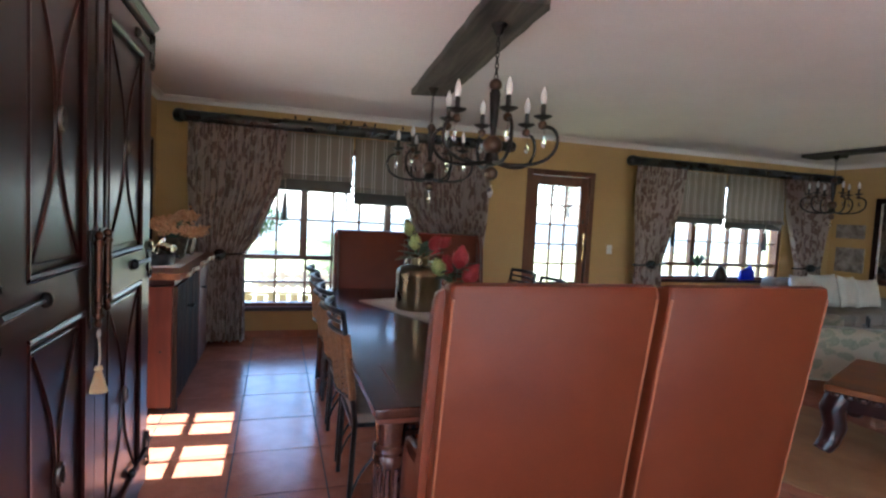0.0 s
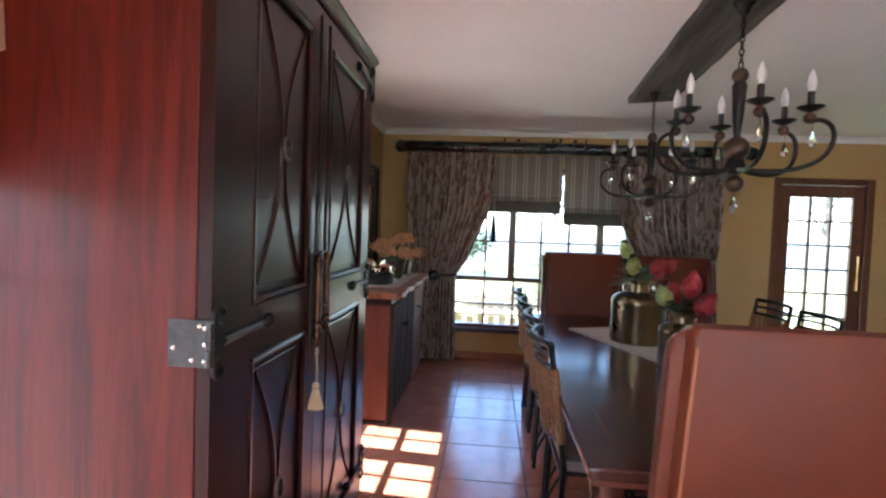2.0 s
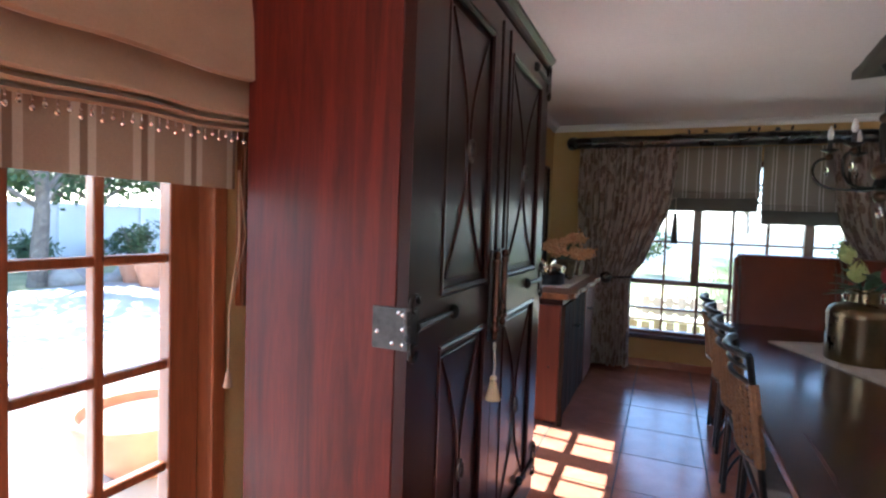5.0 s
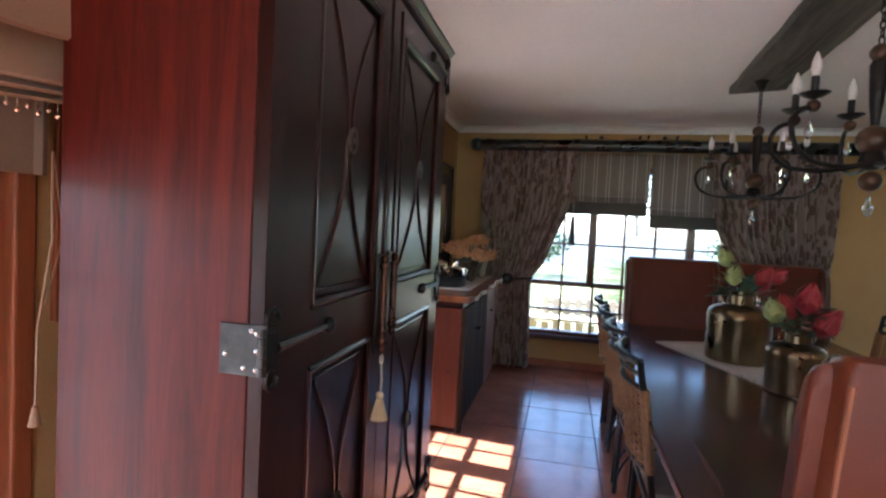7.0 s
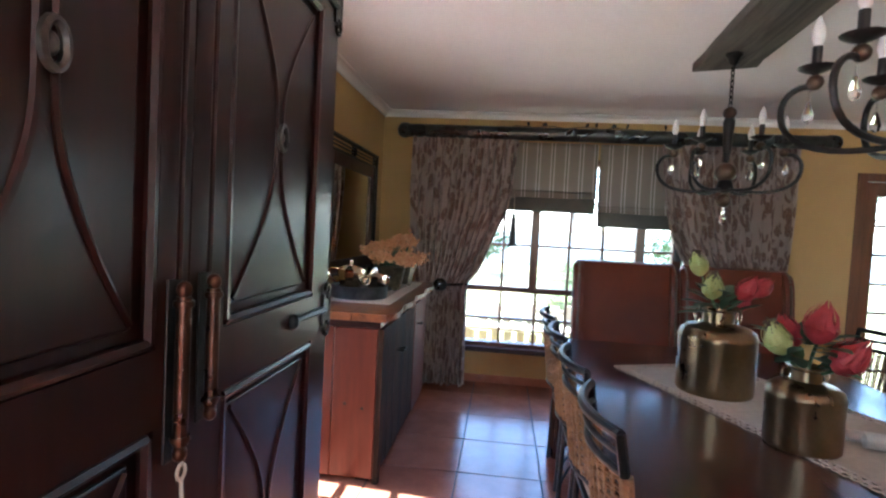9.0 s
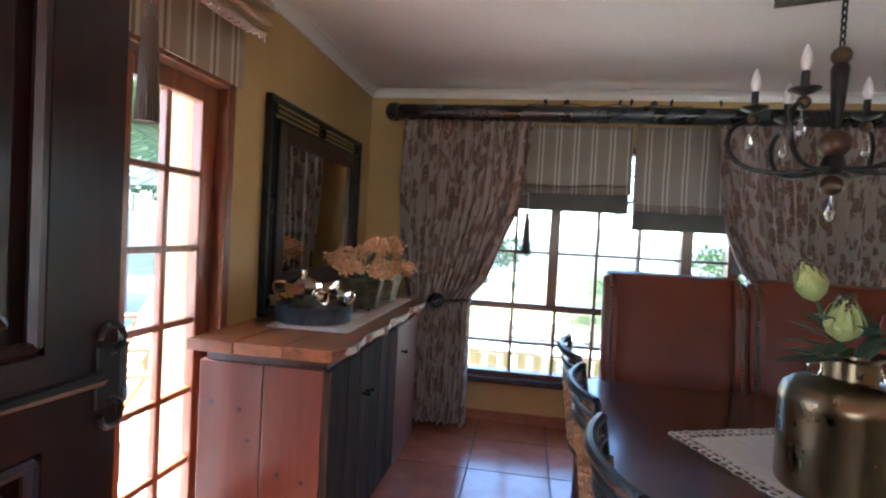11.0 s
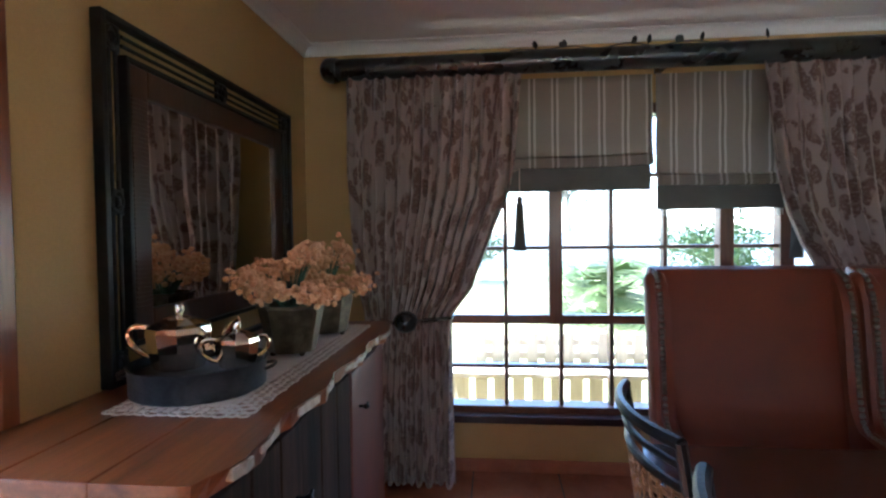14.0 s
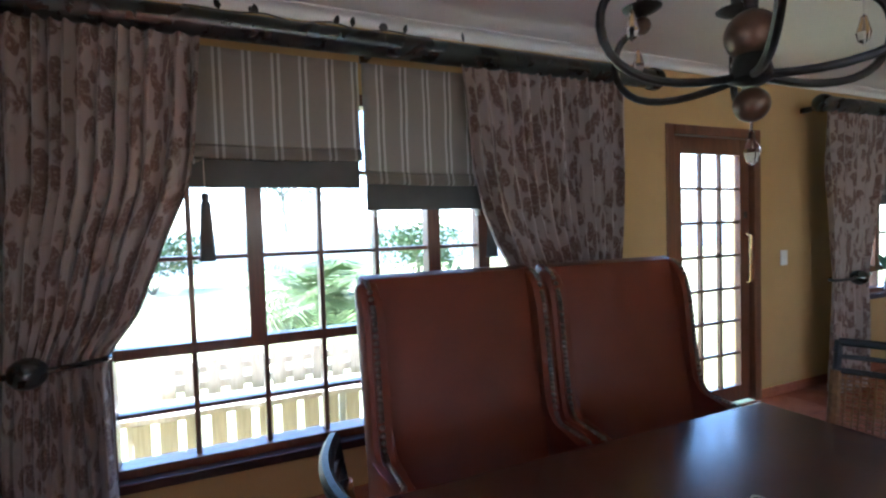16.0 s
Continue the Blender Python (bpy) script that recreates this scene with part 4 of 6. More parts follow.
        tube(bm, [(D1 + .012, y, zt + .03), (D1 + .012, y, 2.12)], .006, 8)
        part("rod", bm, DARKWOOD, plate, "", True)
    return w, mid, D1


_, WMID, WD1 = wardrobe()
t = thing("tassel", pose(WD1 + 0.022, WMID - 0.04, 0.8), "cream silk tassel hanging from the wardrobe key", "tassel")
bm = bmesh.new()
tube(bm, [(0, 0, .18), (.004, 0, .12), (0, 0, .075)], .0035, 6)
tube(bm, [(0, .012 * math.cos(k * math.pi / 5), .19 + .014 * math.sin(k * math.pi / 5)) for k in range(10)], .0035, 6, True)
part("cord", bm, LACE, t, "", True)
bm = bmesh.new()
lathe(bm, [(0, .085), (.01, .083), (.014, .072), (.008, .062), (.013, .055), (.02, .02), (.026, 0), (0, 0.0)], 14)
for k in range(22):
    a = k * 2 * math.pi / 22
    tube(bm, [(.009 * math.cos(a), .009 * math.sin(a), .06), (.019 * math.cos(a), .019 * math.sin(a), .02), (.027 * math.cos(a + .1), .027 * math.sin(a + .1), -.004)], .003, 4)
part("skirt", bm, plain("cream silk", (0.62, 0.5, 0.3), 0.6), t, "", True)["kind"] = "stuff"


# ---- sideboard ----
def sideboard():
    s = thing("sideboard", pose(0, 0, 0), "rustic sideboard with orange plank end and worn black doors", "sideboard")
    X0, X1, Y0, Y1 = -1.245, -0.70, 3.89, 5.50
    ym = -0.975
    for a, b in ((X0, ym - 0.002), (ym + 0.002, X1 - 0.03)):
        part("end_plank", boxes((a, Y0, 0.03, b, Y0 + 0.025, 0.865), bevel=0.003), ORANGEWOOD, s, "orange stained plank")
    for x, z in ((-1.19, .70), (-1.07, .68), (-1.03, .56), (-0.90, .44), (-0.80, .42)):
        bm = bmesh.new()
        lathe(bm, [(0, 0), (.009, 0), (.009, .002), (0, .002)], 12)
        vs = list(bm.verts)[-26:]
        bmesh.ops.transform(bm, matrix=pose(x, Y0 - .0005, z, 90), verts=vs)
        part("bolt_hole", bm, IRON, s)
    part("corner_post", boxes((X1 - 0.028, Y0, 0.0, X1 + 0.004, Y0 + 0.045, 0.865), bevel=0.004), BLACKPLANK, s)
    part("carcass", boxes((X0, Y0 + 0.026, 0.03, X1 - 0.031, Y1, 0.865)), REDPLANK, s)
    part("top_rail", boxes((X0 + .02, Y0 + .012, 0.866, X1 - 0.02, Y1, 0.918)), DARKWOOD, s, "recessed dark rail")
    y = Y0 + 0.047
    widths = [0.17, 0.16, 0.15, 0.17, 0.165, 0.16]
    for i, wd in enumerate(widths):
        part("door_plank", boxes((X1 - 0.029, y + .002, 0.05, X1 + 0.002 * (i % 3) - 0.004, y + wd - .002, 0.862), bevel=0.004), BLACKPLANK, s, "worn black plank")
        y += wd
    part("door_plank", boxes((X1 - 0.029, y + .003, 0.05, X1 + 0.006, Y1 - 0.16, 0.862), bevel=0.005), REDPLANK, s, "red brown plank door")
    part("door_plank", boxes((X1 - 0.029, Y1 - 0.157, 0.05, X1 + 0.0, Y1, 0.862), bevel=0.005), REDPLANK, s)
    for yk, z in ((4.30, .66), (4.36, .66), (5.02, .70)):
        bm = bmesh.new()
        tube(bm, [(X1, yk, z), (X1 + .03, yk, z)], .006, 8)
        ball(bm, (X1 + .036, yk, z), .014, .8)
        tube(bm, [(X1 + .03, yk, z), (X1 + .035, yk + .02, z - .005), (X1 + .03, yk + .045, z)], .006, 6)
        part("handle", bm, IRON, s, "iron drop handle", True)
    # worktop of three boards, the front one with a live edge
    rng = random.Random(4)
    for i, (a, b) in enumerate(((-1.25, -1.06), (-1.058, -0.86))):
        part("top_board", boxes((a, 3.805 + .004 * i, 0.919, b, 5.52, 0.963), bevel=0.004), RECLAIM, s)
    pts = [(-0.858, 5.52), (-0.858, 3.808), (-0.69, 3.808)]
    for k in range(45):
        yk = 3.812 + 1.708 * k / 44
        pts.append((-0.635 + 0.012 * math.sin(k * .55) + rng.uniform(-.006, .006) - (.03 * (1 - k / 3) if k < 3 else 0), yk))
    bm = bmesh.new()
    prism(bm, pts, 0.919, 0.963, "z")
    for v in bm.verts:
        if v.co.x > -0.75 and v.co.z < 0.93:
            v.co.x -= 0.012 + 0.01 * math.sin(v.co.y * 31)
    part("top_board", bm, RECLAIM, s, "board with a natural wavy edge")
    # pale chips along the wavy edge
    for k in range(2, 42):
        if k % 5 == 4 or (k % 11) > 7:
            continue
        (xa, ya), (xb, yb) = pts[3 + k], pts[4 + k]
        lo, hi = .93 + rng.uniform(0, .012), .958 + rng.uniform(-.006, .003)
        bm = bmesh.new()
        prism(bm, [(xa - .012, ya), (xa + .0025, ya), (xb + .0025, yb), (xb - .012, yb)], lo, hi, "z", .002)
        part("chip", bm, BARK_EDGE, s, "pale chipped bark edge")
    for x, y in ((X0 + .02, Y0 + .04), (X1 - .13, Y0 + .04), (X0 + .02, Y1 - .1), (X1 - .13, Y1 - .1)):
        part("foot", boxes((x, y, 0, x + .08, y + .08, .0295)), DARKWOOD, s)


sideboard()


# ---- mirror on the sideboard ----
def mirror():
    X = -1.256
    m = thing("mirror", pose(X, 0, 0.9635), "large mirror in dark iron and wood frame on the sideboard", "mirror")
    Y0, Y1, Z0, Z1 = 4.33, 5.69, 0.0, 1.075
    o, i = 0.02, 0.10
    part("outer_frame", boxes((0.0, Y0, Z0, 0.035, Y0 + o, Z1), (0.0, Y1 - o, Z0, 0.035, Y1, Z1), (0.0, Y0 + o, Z1 - o, 0.035, Y1 - o, Z1), (0.0, Y0 + o, Z0, 0.035, Y1 - o, Z0 + o), bevel=0.003), IRON, m, "dark iron frame")
    part("inner_frame", boxes((0.002, Y0 + i, Z0 + i, 0.033, Y0 + i + .016, Z1 - i), (0.002, Y1 - i - .016, Z0 + i, 0.033, Y1 - i, Z1 - i), (0.002, Y0 + i + .016, Z1 - i - .016, 0.033, Y1 - i - .016, Z1 - i), (0.002, Y0 + i + .016, Z0 + i, 0.033, Y1 - i - .016, Z0 + i + .016), bevel=0.003), IRON, m)
    for k in (0.35, 0.68):
        bm = bmesh.new()
        for pts in ([(0.017, Y0 + o + (i - o) * k, Z0 + i), (0.017, Y0 + o + (i - o) * k, Z1 - i)], [(0.017, Y1 - o - (i - o) * k, Z0 + i), (0.017, Y1 - o - (i - o) * k, Z1 - i)],
                    [(0.017, Y0 + i, Z1 - o - (i - o) * k), (0.017, Y1 - i, Z1 - o - (i - o) * k)]):
            tube(bm, pts, 0.0065, 8)
        part("rod", bm, IRON, m, "", True)
    for y, z in ((Y0 + .06, Z1 - .06), (Y1 - .06, Z1 - .06), (Y0 + .06, .06), (Y1 - .06, .06), (Y0 + .06, Z1 / 2), (Y1 - .06, Z1 / 2), ((Y0 + Y1) / 2, Z1 - .06)):
        bm = boxes((0.004, y - .04, z - .04, 0.014, y + .04, z + .04), bevel=0.002)
        tube(bm, [(0.02, y + .024 * math.cos(a), z + .03 * math.sin(a)) for a in [q * math.pi / 8 for q in range(16)]], .007, 6, True)
        ball(bm, (0.018, y, z), .013, 1.4)
        part("rosette", bm, IRON, m, "", True)
    w0, w1 = i + .016, 0.205
    part("wood_frame", boxes((0.0, Y0 + w0, Z0 + w0, 0.026, Y0 + w1, Z1 - w0), (0.0, Y1 - w1, Z0 + w0, 0.026, Y1 - w0, Z1 - w0), (0.0, Y0 + w1, Z1 - w1, 0.026, Y1 - w1, Z1 - w0), (0.0, Y0 + w1, Z0 + w0, 0.026, Y1 - w1, Z0 + w1), bevel=0.006), MIRRORWOOD, m, "ribbed dark brown wooden frame")
    for y in (Y0 + w0 + .008, Y1 - w1 + .008):
        bm = bmesh.new()
        for k in range(46):
            z = Z0 + w1 + .01 + k * (Z1 - 2 * w1 - .02) / 45
            box(bm, 0.0255, y, z - .004, 0.030, y + w1 - w0 - .016, z + .004)
        part("ribs", bm, MIRRORWOOD, m)["kind"] = "stuff"
    part("glass", boxes((0.004, Y0 + w1, Z0 + w1, 0.012, Y1 - w1, Z1 - w1)), MIRROR, m)


mirror()


# ---- curtain poles, curtains, blinds ----
def pole(x0, x1, y, z, r, sprig):
    p = thing("curtain_pole", pose(0, y, z), "thick dark green black wooden curtain pole with ball ends", "curtain pole", "curtain poles")
    bm = bmesh.new()
    tube(bm, [(x0 + (x1 - x0) * k / 8, 0, 0) for k in range(9)], r, 18)
    part("rod", bm, RODPAINT, p, "", True)
    for x, s in ((x0, -1), (x1, 1)):
        bm = bmesh.new()
        tube(bm, [(x, 0, 0), (x + s * .02, 0, 0)], r * 1.15, 18)
        tube(bm, [(x + s * .02 + s * .075 * k / 8, 0, 0) for k in range(9)], lambda u: r * 1.18 * math.sqrt(max(1 - u ** 3, .02)), 18)
        part("finial", bm, RODPAINT, p, "", True)
    for x in (x0 + .12, (x0 + x1) / 2, x1 - .12):
        part("bracket", boxes((x - .018, 0.0, -.02, x + .018, NORTH - y - .001, .02), bevel=.004), RODPAINT, p)
    if sprig:
        bm = bmesh.new()
        rng = random.Random(3)
        tube(bm, [(sprig + (1.1 * k / 20), -.01 + .015 * math.sin(k), r + .004 + .006 * math.sin(k * 1.3)) for k in range(21)], .004, 5)
        for x in (.087, .214, .235, .573, .652, .79, .815, .907, 1.23):
            a = rng.uniform(-.6, .6)
            L = rng.uniform(.04, .055)
            prism(bm, [(0, 0), (.014, L * .35), (.011, L * .75), (0, L), (-.011, L * .75), (-.014, L * .35)], -.0015, .0015, "y")
            vs = list(bm.verts)[-12:]
            bmesh.ops.transform(bm, matrix=pose(x, -.01, r + .004, rng.uniform(-20, 20), math.degrees(a), rng.uniform(-40, 40)), verts=vs)
        part("leaf_sprig", bm, IRON, p, "dark metal leaf sprig")


pole(-0.98, 2.52, 5.755, 2.29, 0.058, -0.05)
pole(4.30, 7.95, 5.755, 2.27, 0.058, 0)


def curtain(y, top, keys, folds, seed, flip, label):
    """A gathered curtain; keys are rows of height, outer x and inner x (and how deep the folds stand)."""
    rng = random.Random(seed)
    c = thing("curtain", pose(0, y, 0), label, "curtain", "flowered curtains")
    ph = [rng.uniform(-.5, .5) for _ in range(folds * 2 + 2)]
    bm = bmesh.new()
    nu, nv = folds * 10, 60
    zs = [k[0] for k in keys]
    rows = []
    for j in range(nv + 1):
        z = top + (zs[-1] - top) * j / nv
        i = max(q for q in range(len(keys)) if keys[q][0] >= z - 1e-6)
        i = min(i, len(keys) - 2)
        a, b = keys[i], keys[i + 1]
        f = (a[0] - z) / (a[0] - b[0])
        f = f * f * (3 - 2 * f) if keys[i][4] else f
        xo, xi, dep = (a[k] + (b[k] - a[k]) * f for k in (1, 2, 3))
        row = []
        for q in range(nu + 1):
            u = q / nu
            w = u * folds + .34 * math.sin(u * 9 + j * .022 + seed) + .2 * math.sin(u * 23 + seed * 2 - j * .03)
            amp = dep * (.45 + .45 * math.sin(u * 31 + seed + j * .045) ** 2 + .35 * math.sin(u * 13 + 2 * seed) ** 2)
            yy = amp * math.sin(2 * math.pi * w) + .28 * amp * math.sin(4 * math.pi * w + 3 * u + seed + j * .06)
            x = xo + (xi - xo) * u + .25 * amp * math.cos(2 * math.pi * w)
            row.append(bm.verts.new((x, yy, z + .012 * math.sin(w * 5.0) * (j == nv))))
        rows.append(row)
    uv = bm.loops.layers.uv.new("cloth")
    wide = 2.1 * abs(keys[0][2] - keys[0][1]) * flip
    for j, (r0, r1) in enumerate(zip(rows, rows[1:])):
        for q in range(nu):
            f = bm.faces.new((r0[q], r0[q + 1], r1[q + 1], r1[q]))
            for lp, (du, dv) in zip(f.loops, ((0, 0), (1, 0), (1, 1), (0, 1))):
                lp[uv].uv = (wide * (q + du) / nu + seed, top + (zs[-1] - top) * (j + dv) / nv)
    o = part("cloth", bm, CURTAIN, c, "", True)
    md = o.modifiers.new("thickness", "SOLIDIFY")
    md.thickness = 0.004
    # hooks
    bm = bmesh.new()
    for k in range(7):
        u = (k + .5) / 7
        x = keys[0][1] + (keys[0][2] - keys[0][1]) * u
        ball(bm, (x, -0.062, top - .075), .006)
    part("hook", bm, SCREW, c, "bright hook heads", True)["kind"] = "stuff"
    return c


LTIE = 0.93
curtain(5.76, 2.262, [(2.262, -0.93, 0.01, .026, 0), (1.75, -0.93, -0.03, .034, 0), (1.60, -0.92, -0.06, .036, 0), (1.39, -0.91, -0.15, .036, 0), (1.10, -0.88, -0.26, .032, 0), (LTIE + .03, -0.85, -0.365, .024, 0), (LTIE - .03, -0.85, -0.375, .024, 0), (0.6, -0.88, -0.37, .034, 0), (0.03, -0.90, -0.36, .042, 0)], 15, 1, 1, "heavy taupe flowered curtain tied back at the window")
curtain(5.76, 2.262, [(2.262, 2.32, 1.20, .026, 0), (1.71, 2.32, 1.26, .034, 0), (1.48, 2.31, 1.32, .036, 0), (1.33, 2.30, 1.385, .036, 0), (1.10, 2.28, 1.52, .032, 0), (LTIE + .03, 2.25, 1.66, .024, 0), (LTIE - .03, 2.25, 1.67, .024, 0), (0.6, 2.27, 1.66, .034, 0), (0.03, 2.29, 1.64, .042, 0)], 15, 2, -1, "heavy taupe flowered curtain tied back at the window")
curtain(5.76, 2.235, [(2.235, 4.36, 5.16, .032, 1), (1.75, 4.36, 5.10, .04, 0), (LTIE + .03, 4.42, 4.86, .03, 1), (LTIE - .03, 4.42, 4.86, .03, 1), (0.5, 4.4, 4.88, .036, 0), (0.03, 4.38, 4.9, .042, 0)], 11, 3, 1, "heavy taupe flowered curtain in the sitting area")
curtain(5.76, 2.235, [(2.235, 7.85, 6.95, .032, 1), (1.75, 7.85, 7.0, .04, 0), (LTIE + .03, 7.75, 7.25, .03, 1), (LTIE - .03, 7.75, 7.25, .03, 1), (0.5, 7.8, 7.24, .036, 0), (0.03, 7.82, 7.22, .042, 0)], 11, 4, -1, "heavy taupe flowered curtain in the sitting area")
for x0, x1 in ((-0.84, -0.37), (1.67, 2.24), (4.40, 4.88), (7.23, 7.77)):
    bm = bmesh.new()
    cx, rx = (x0 + x1) / 2, (x1 - x0) / 2
    tube(bm, [(cx + rx * math.cos(k * math.pi / 12), 5.76 + .075 * math.sin(k * math.pi / 12), LTIE + .015 * math.cos(k * math.pi / 12)) for k in range(24)], .011, 8, True)
    ball(bm, (cx - .01, 5.69, LTIE), .065, .9, 14, 10)
    solid("curtain_tie", bm, RODPAINT, "dark padded tie with a rosette round the curtain", "curtain tie", group="curtain ties", smooth=True)


def roman_blind(x0, x1, top, fold, low, slope):
    b = thing("roman_blind", pose(0, 5.885, 0), "striped taupe and cream roman blind half drawn up", "blind", "striped roman blinds")
    bm = bmesh.new()
    n, rows = 24, []
    prof = [(top, 0.0)] + [(top - (top - fold) * k / 12, .004 * math.sin(k * 1.1)) for k in range(1, 12)] + [(fold + .05, -.012), (fold + .042, -.022), (fold + .03, -.012), (fold + .028, -.026), (fold + .014, -.014), (fold + .012, -.03), (fold - .004, -.02), (fold - .006, -.002)]
    for z, y in prof:
        rows.append([bm.verts.new((x0 + (x1 - x0) * k / n, y + .004 * math.sin(k * .9 + z * 5), z - .008 * math.sin(math.pi * k / n) * (z < fold + .1))) for k in range(n + 1)])
    for a, c in zip(rows, rows[1:]):
        for k in range(n):
            bm.faces.new((a[k], a[k + 1], c[k + 1], c[k]))
    o = part("striped_cloth", bm, BLIND, b, "", True)
    o.modifiers.new("thickness", "SOLIDIFY").thickness = .004
    bm = bmesh.new()
    e, c = (x0 + .01, 1) if slope > 0 else (x1 - .01, -1)
    f = x1 - .008 if slope > 0 else x0 + .008
    prism(bm, [(e, low), (f, low), (f, fold + .01), (e + c * .27, fold + .01), (e + c * .03, low + .035)], 0.004, 0.009, "y")
    part("lining_flap", bm, LINING, b, "grey green lining hanging below")
    part("striped_corner", boxes((min(e, e + c * .29), .011, low + .003, max(e, e + c * .29), .014, fold + .03)), BLIND, b)
    bm = bmesh.new()
    for k in range(5):
        x = x0 + .06 + (x1 - x0 - .12) * k / 4
        for d in (-.012, 0, .012):
            tube(bm, [(x + d, .006, low + .002), (x + d, .006, low - .035)], .0025, 4)
    part("fringe", bm, LACE, b, "short pale cords")["kind"] = "stuff"
    return b


roman_blind(-0.22, 0.712, 2.24, 1.765, 1.622, 1)
roman_blind(0.728, 1.62, 2.24, 1.655, 1.512, -1)
roman_blind(5.0, 5.98, 2.22, 1.60, 1.50, 1)
roman_blind(6.0, 7.1, 2.22, 1.56, 1.46, -1)


def tassel(x, y, top, low, hang, material, label):
    t = thing("blind_tassel", pose(x, y, 0), label, "tassel")
    bm = bmesh.new()
    tube(bm, [(0, 0, hang), (0, 0, top)], .003, 5)
    part("cord", bm, LACE, t)
    bm = bmesh.new()
    lathe(bm, [(0, top), (.014, top - .004), (.018, top - .02), (.014, top - .04), (.02, top - .05), (.027, low + .02), (.03, low), (0, low)], 14)
    for k in range(20):
        a = k * math.pi / 10
        tube(bm, [(.017 * math.cos(a), .017 * math.sin(a), top - .045), (.03 * math.cos(a), .03 * math.sin(a), low - .004)], .004, 4)
    part("skirt", bm, material, t, "", True)["kind"] = "stuff"


tassel(0.0, 5.872, 1.60, 1.30, 1.78, LINING, "long grey green tassel hanging from the blind")
tassel(1.44, 5.872, 1.52, 1.25, 1.67, LINING, "long grey green tassel hanging from the blind")
tassel(5.1, 5.86, 1.50, 1.18, 1.62, LINING, "long grey green tassel hanging from the blind")
tassel(6.75, 5.86, 1.46, 1.16, 1.58, LINING, "long grey green tassel hanging from the blind")


# ---- beam and chandeliers ----
bm = bmesh.new()
rng = random.Random(8)
pts = [(-.15, -1.03), (.13, -1.08), (.16, -1.02)] + [(.155 + rng.uniform(-.004, .004), -1 + 2 * k / 14) for k in range(1, 14)] + [(.17, .98), (.13, 1.0), (-.16, 1.07)] + [(-.155 + rng.uniform(-.004, .004), 1 - 2 * k / 14) for k in range(1, 14)]
prism(bm, pts, 0, .05, "z")
solid("ceiling_beam", bm, RUSTIC, "weathered grey wooden plank fixed to the ceiling", "beam", pose(1.08, 3.40, 2.459, 0, 0, -4.2))


def chandelier(x, y, z, label):
    """Iron chandelier; z is where it hangs from."""
    c = thing("chandelier", pose(x, y, z), label, "chandelier", "iron chandeliers")
    bm = bmesh.new()
    lathe(bm, [(0, 0), (.045, 0), (.045, -.012), (.03, -.025), (.022, -.05), (.01, -.06), (0, -.06)], 18)
    part("ceiling_rose", bm, IRON, c, "", True)
    bm = bmesh.new()
    for k in range(8):
        zz = -.065 - .028 * k
        if k % 2:
            tube(bm, [(.009 * math.cos(a), 0, zz - .009 + .019 * math.sin(a)) for a in [q * math.pi / 5 for q in range(10)]], .0035, 5, True)
        else:
            tube(bm, [(0, .009 * math.cos(a), zz - .009 + .019 * math.sin(a)) for a in [q * math.pi / 5 for q in range(10)]], .0035, 5, True)
    part("chain", bm, IRON, c, "", True)
    zb = -.62
    bm = bmesh.new()
    lathe(bm, [(0, -.34), (.024, -.345), (.03, -.36), (.022, -.5), (.014, zb + .05), (.016, zb), (.045, -.72), (.05, -.73), (.02, -.745), (0, -.745)], 16)
    part("column", bm, IRON, c, "", True)
    for zz, r, sq in ((-.315, .034, 1), (-.635, .055, 1), (-.785, .038, 1)):
        bm = bmesh.new()
        ball(bm, (0, 0, zz), r, sq, 16, 12)
        part("ball", bm, BRONZE, c, "bronzed ball", True)
    bm = bmesh.new()
    lathe(bm, [(0, -.84), (.006, -.845), (.008, -.86), (.019, -.885), (.012, -.91), (0, -.92)], 8)
    tube(bm, [(0, 0, -.80), (0, 0, -.845)], .003, 5)
    part("crystal_drop", bm, CRYSTAL, c, "cut glass drop")
    for k in range(6):
        a = math.radians(60 * k + 22)
        ca, sa = math.cos(a), math.sin(a)

        def rad(r, zz):
            return (r * ca, r * sa, zz)
        prof = bez((.03, -.725), (.2, -.76), (.335, -.73), (.345, -.62), 10) + bez((.345, -.62), (.35, -.545), (.285, -.53), (.265, -.545), 8)[1:]
        bm = bmesh.new()
        tube(bm, [rad(r, zz) for r, zz in prof], .0095, 8)
        arm = part("arm", bm, IRON, c, "", True)
        R = .262
        bm = bmesh.new()
        ball(bm, rad(R, -.53), .023, 1, 12, 9)
        part("ball", bm, BRONZE, arm, "", True)
        bm = bmesh.new()
        lathe(bm, [(0, -.497), (.012, -.505), (.03, -.498), (.048, -.488), (.05, -.484), (.03, -.49), (.012, -.492), (0, -.49)], 16, rad(R, 0))
        part("drip_pan", bm, IRON, arm, "", True)
        bm = bmesh.new()
        lathe(bm, [(0, -.49), (.013, -.49), (.013, -.425), (.010, -.423), (0, -.423)], 12, rad(R, 0))
        part("candle_sleeve", bm, CANDLE, arm, "", True)
        bm = bmesh.new()
        lathe(bm, [(.008, -.425), (.015, -.412), (.0175, -.395), (.0155, -.372), (.009, -.351), (.003, -.337), (0, -.334)], 12, rad(R, 0))
        part("bulb", bm, BULB, arm, "unlit white candle bulb", True)
        bm = bmesh.new()
        tube(bm, [rad(R + .012, -.55), rad(R + .012, -.585)], .002, 4)
        lathe(bm, [(0, -.585), (.006, -.59), (.008, -.60), (.015, -.625), (.011, -.643), (0, -.652)], 8, rad(R + .012, 0))
        part("crystal_drop", bm, CRYSTAL, arm, "cut glass drop")
    return c


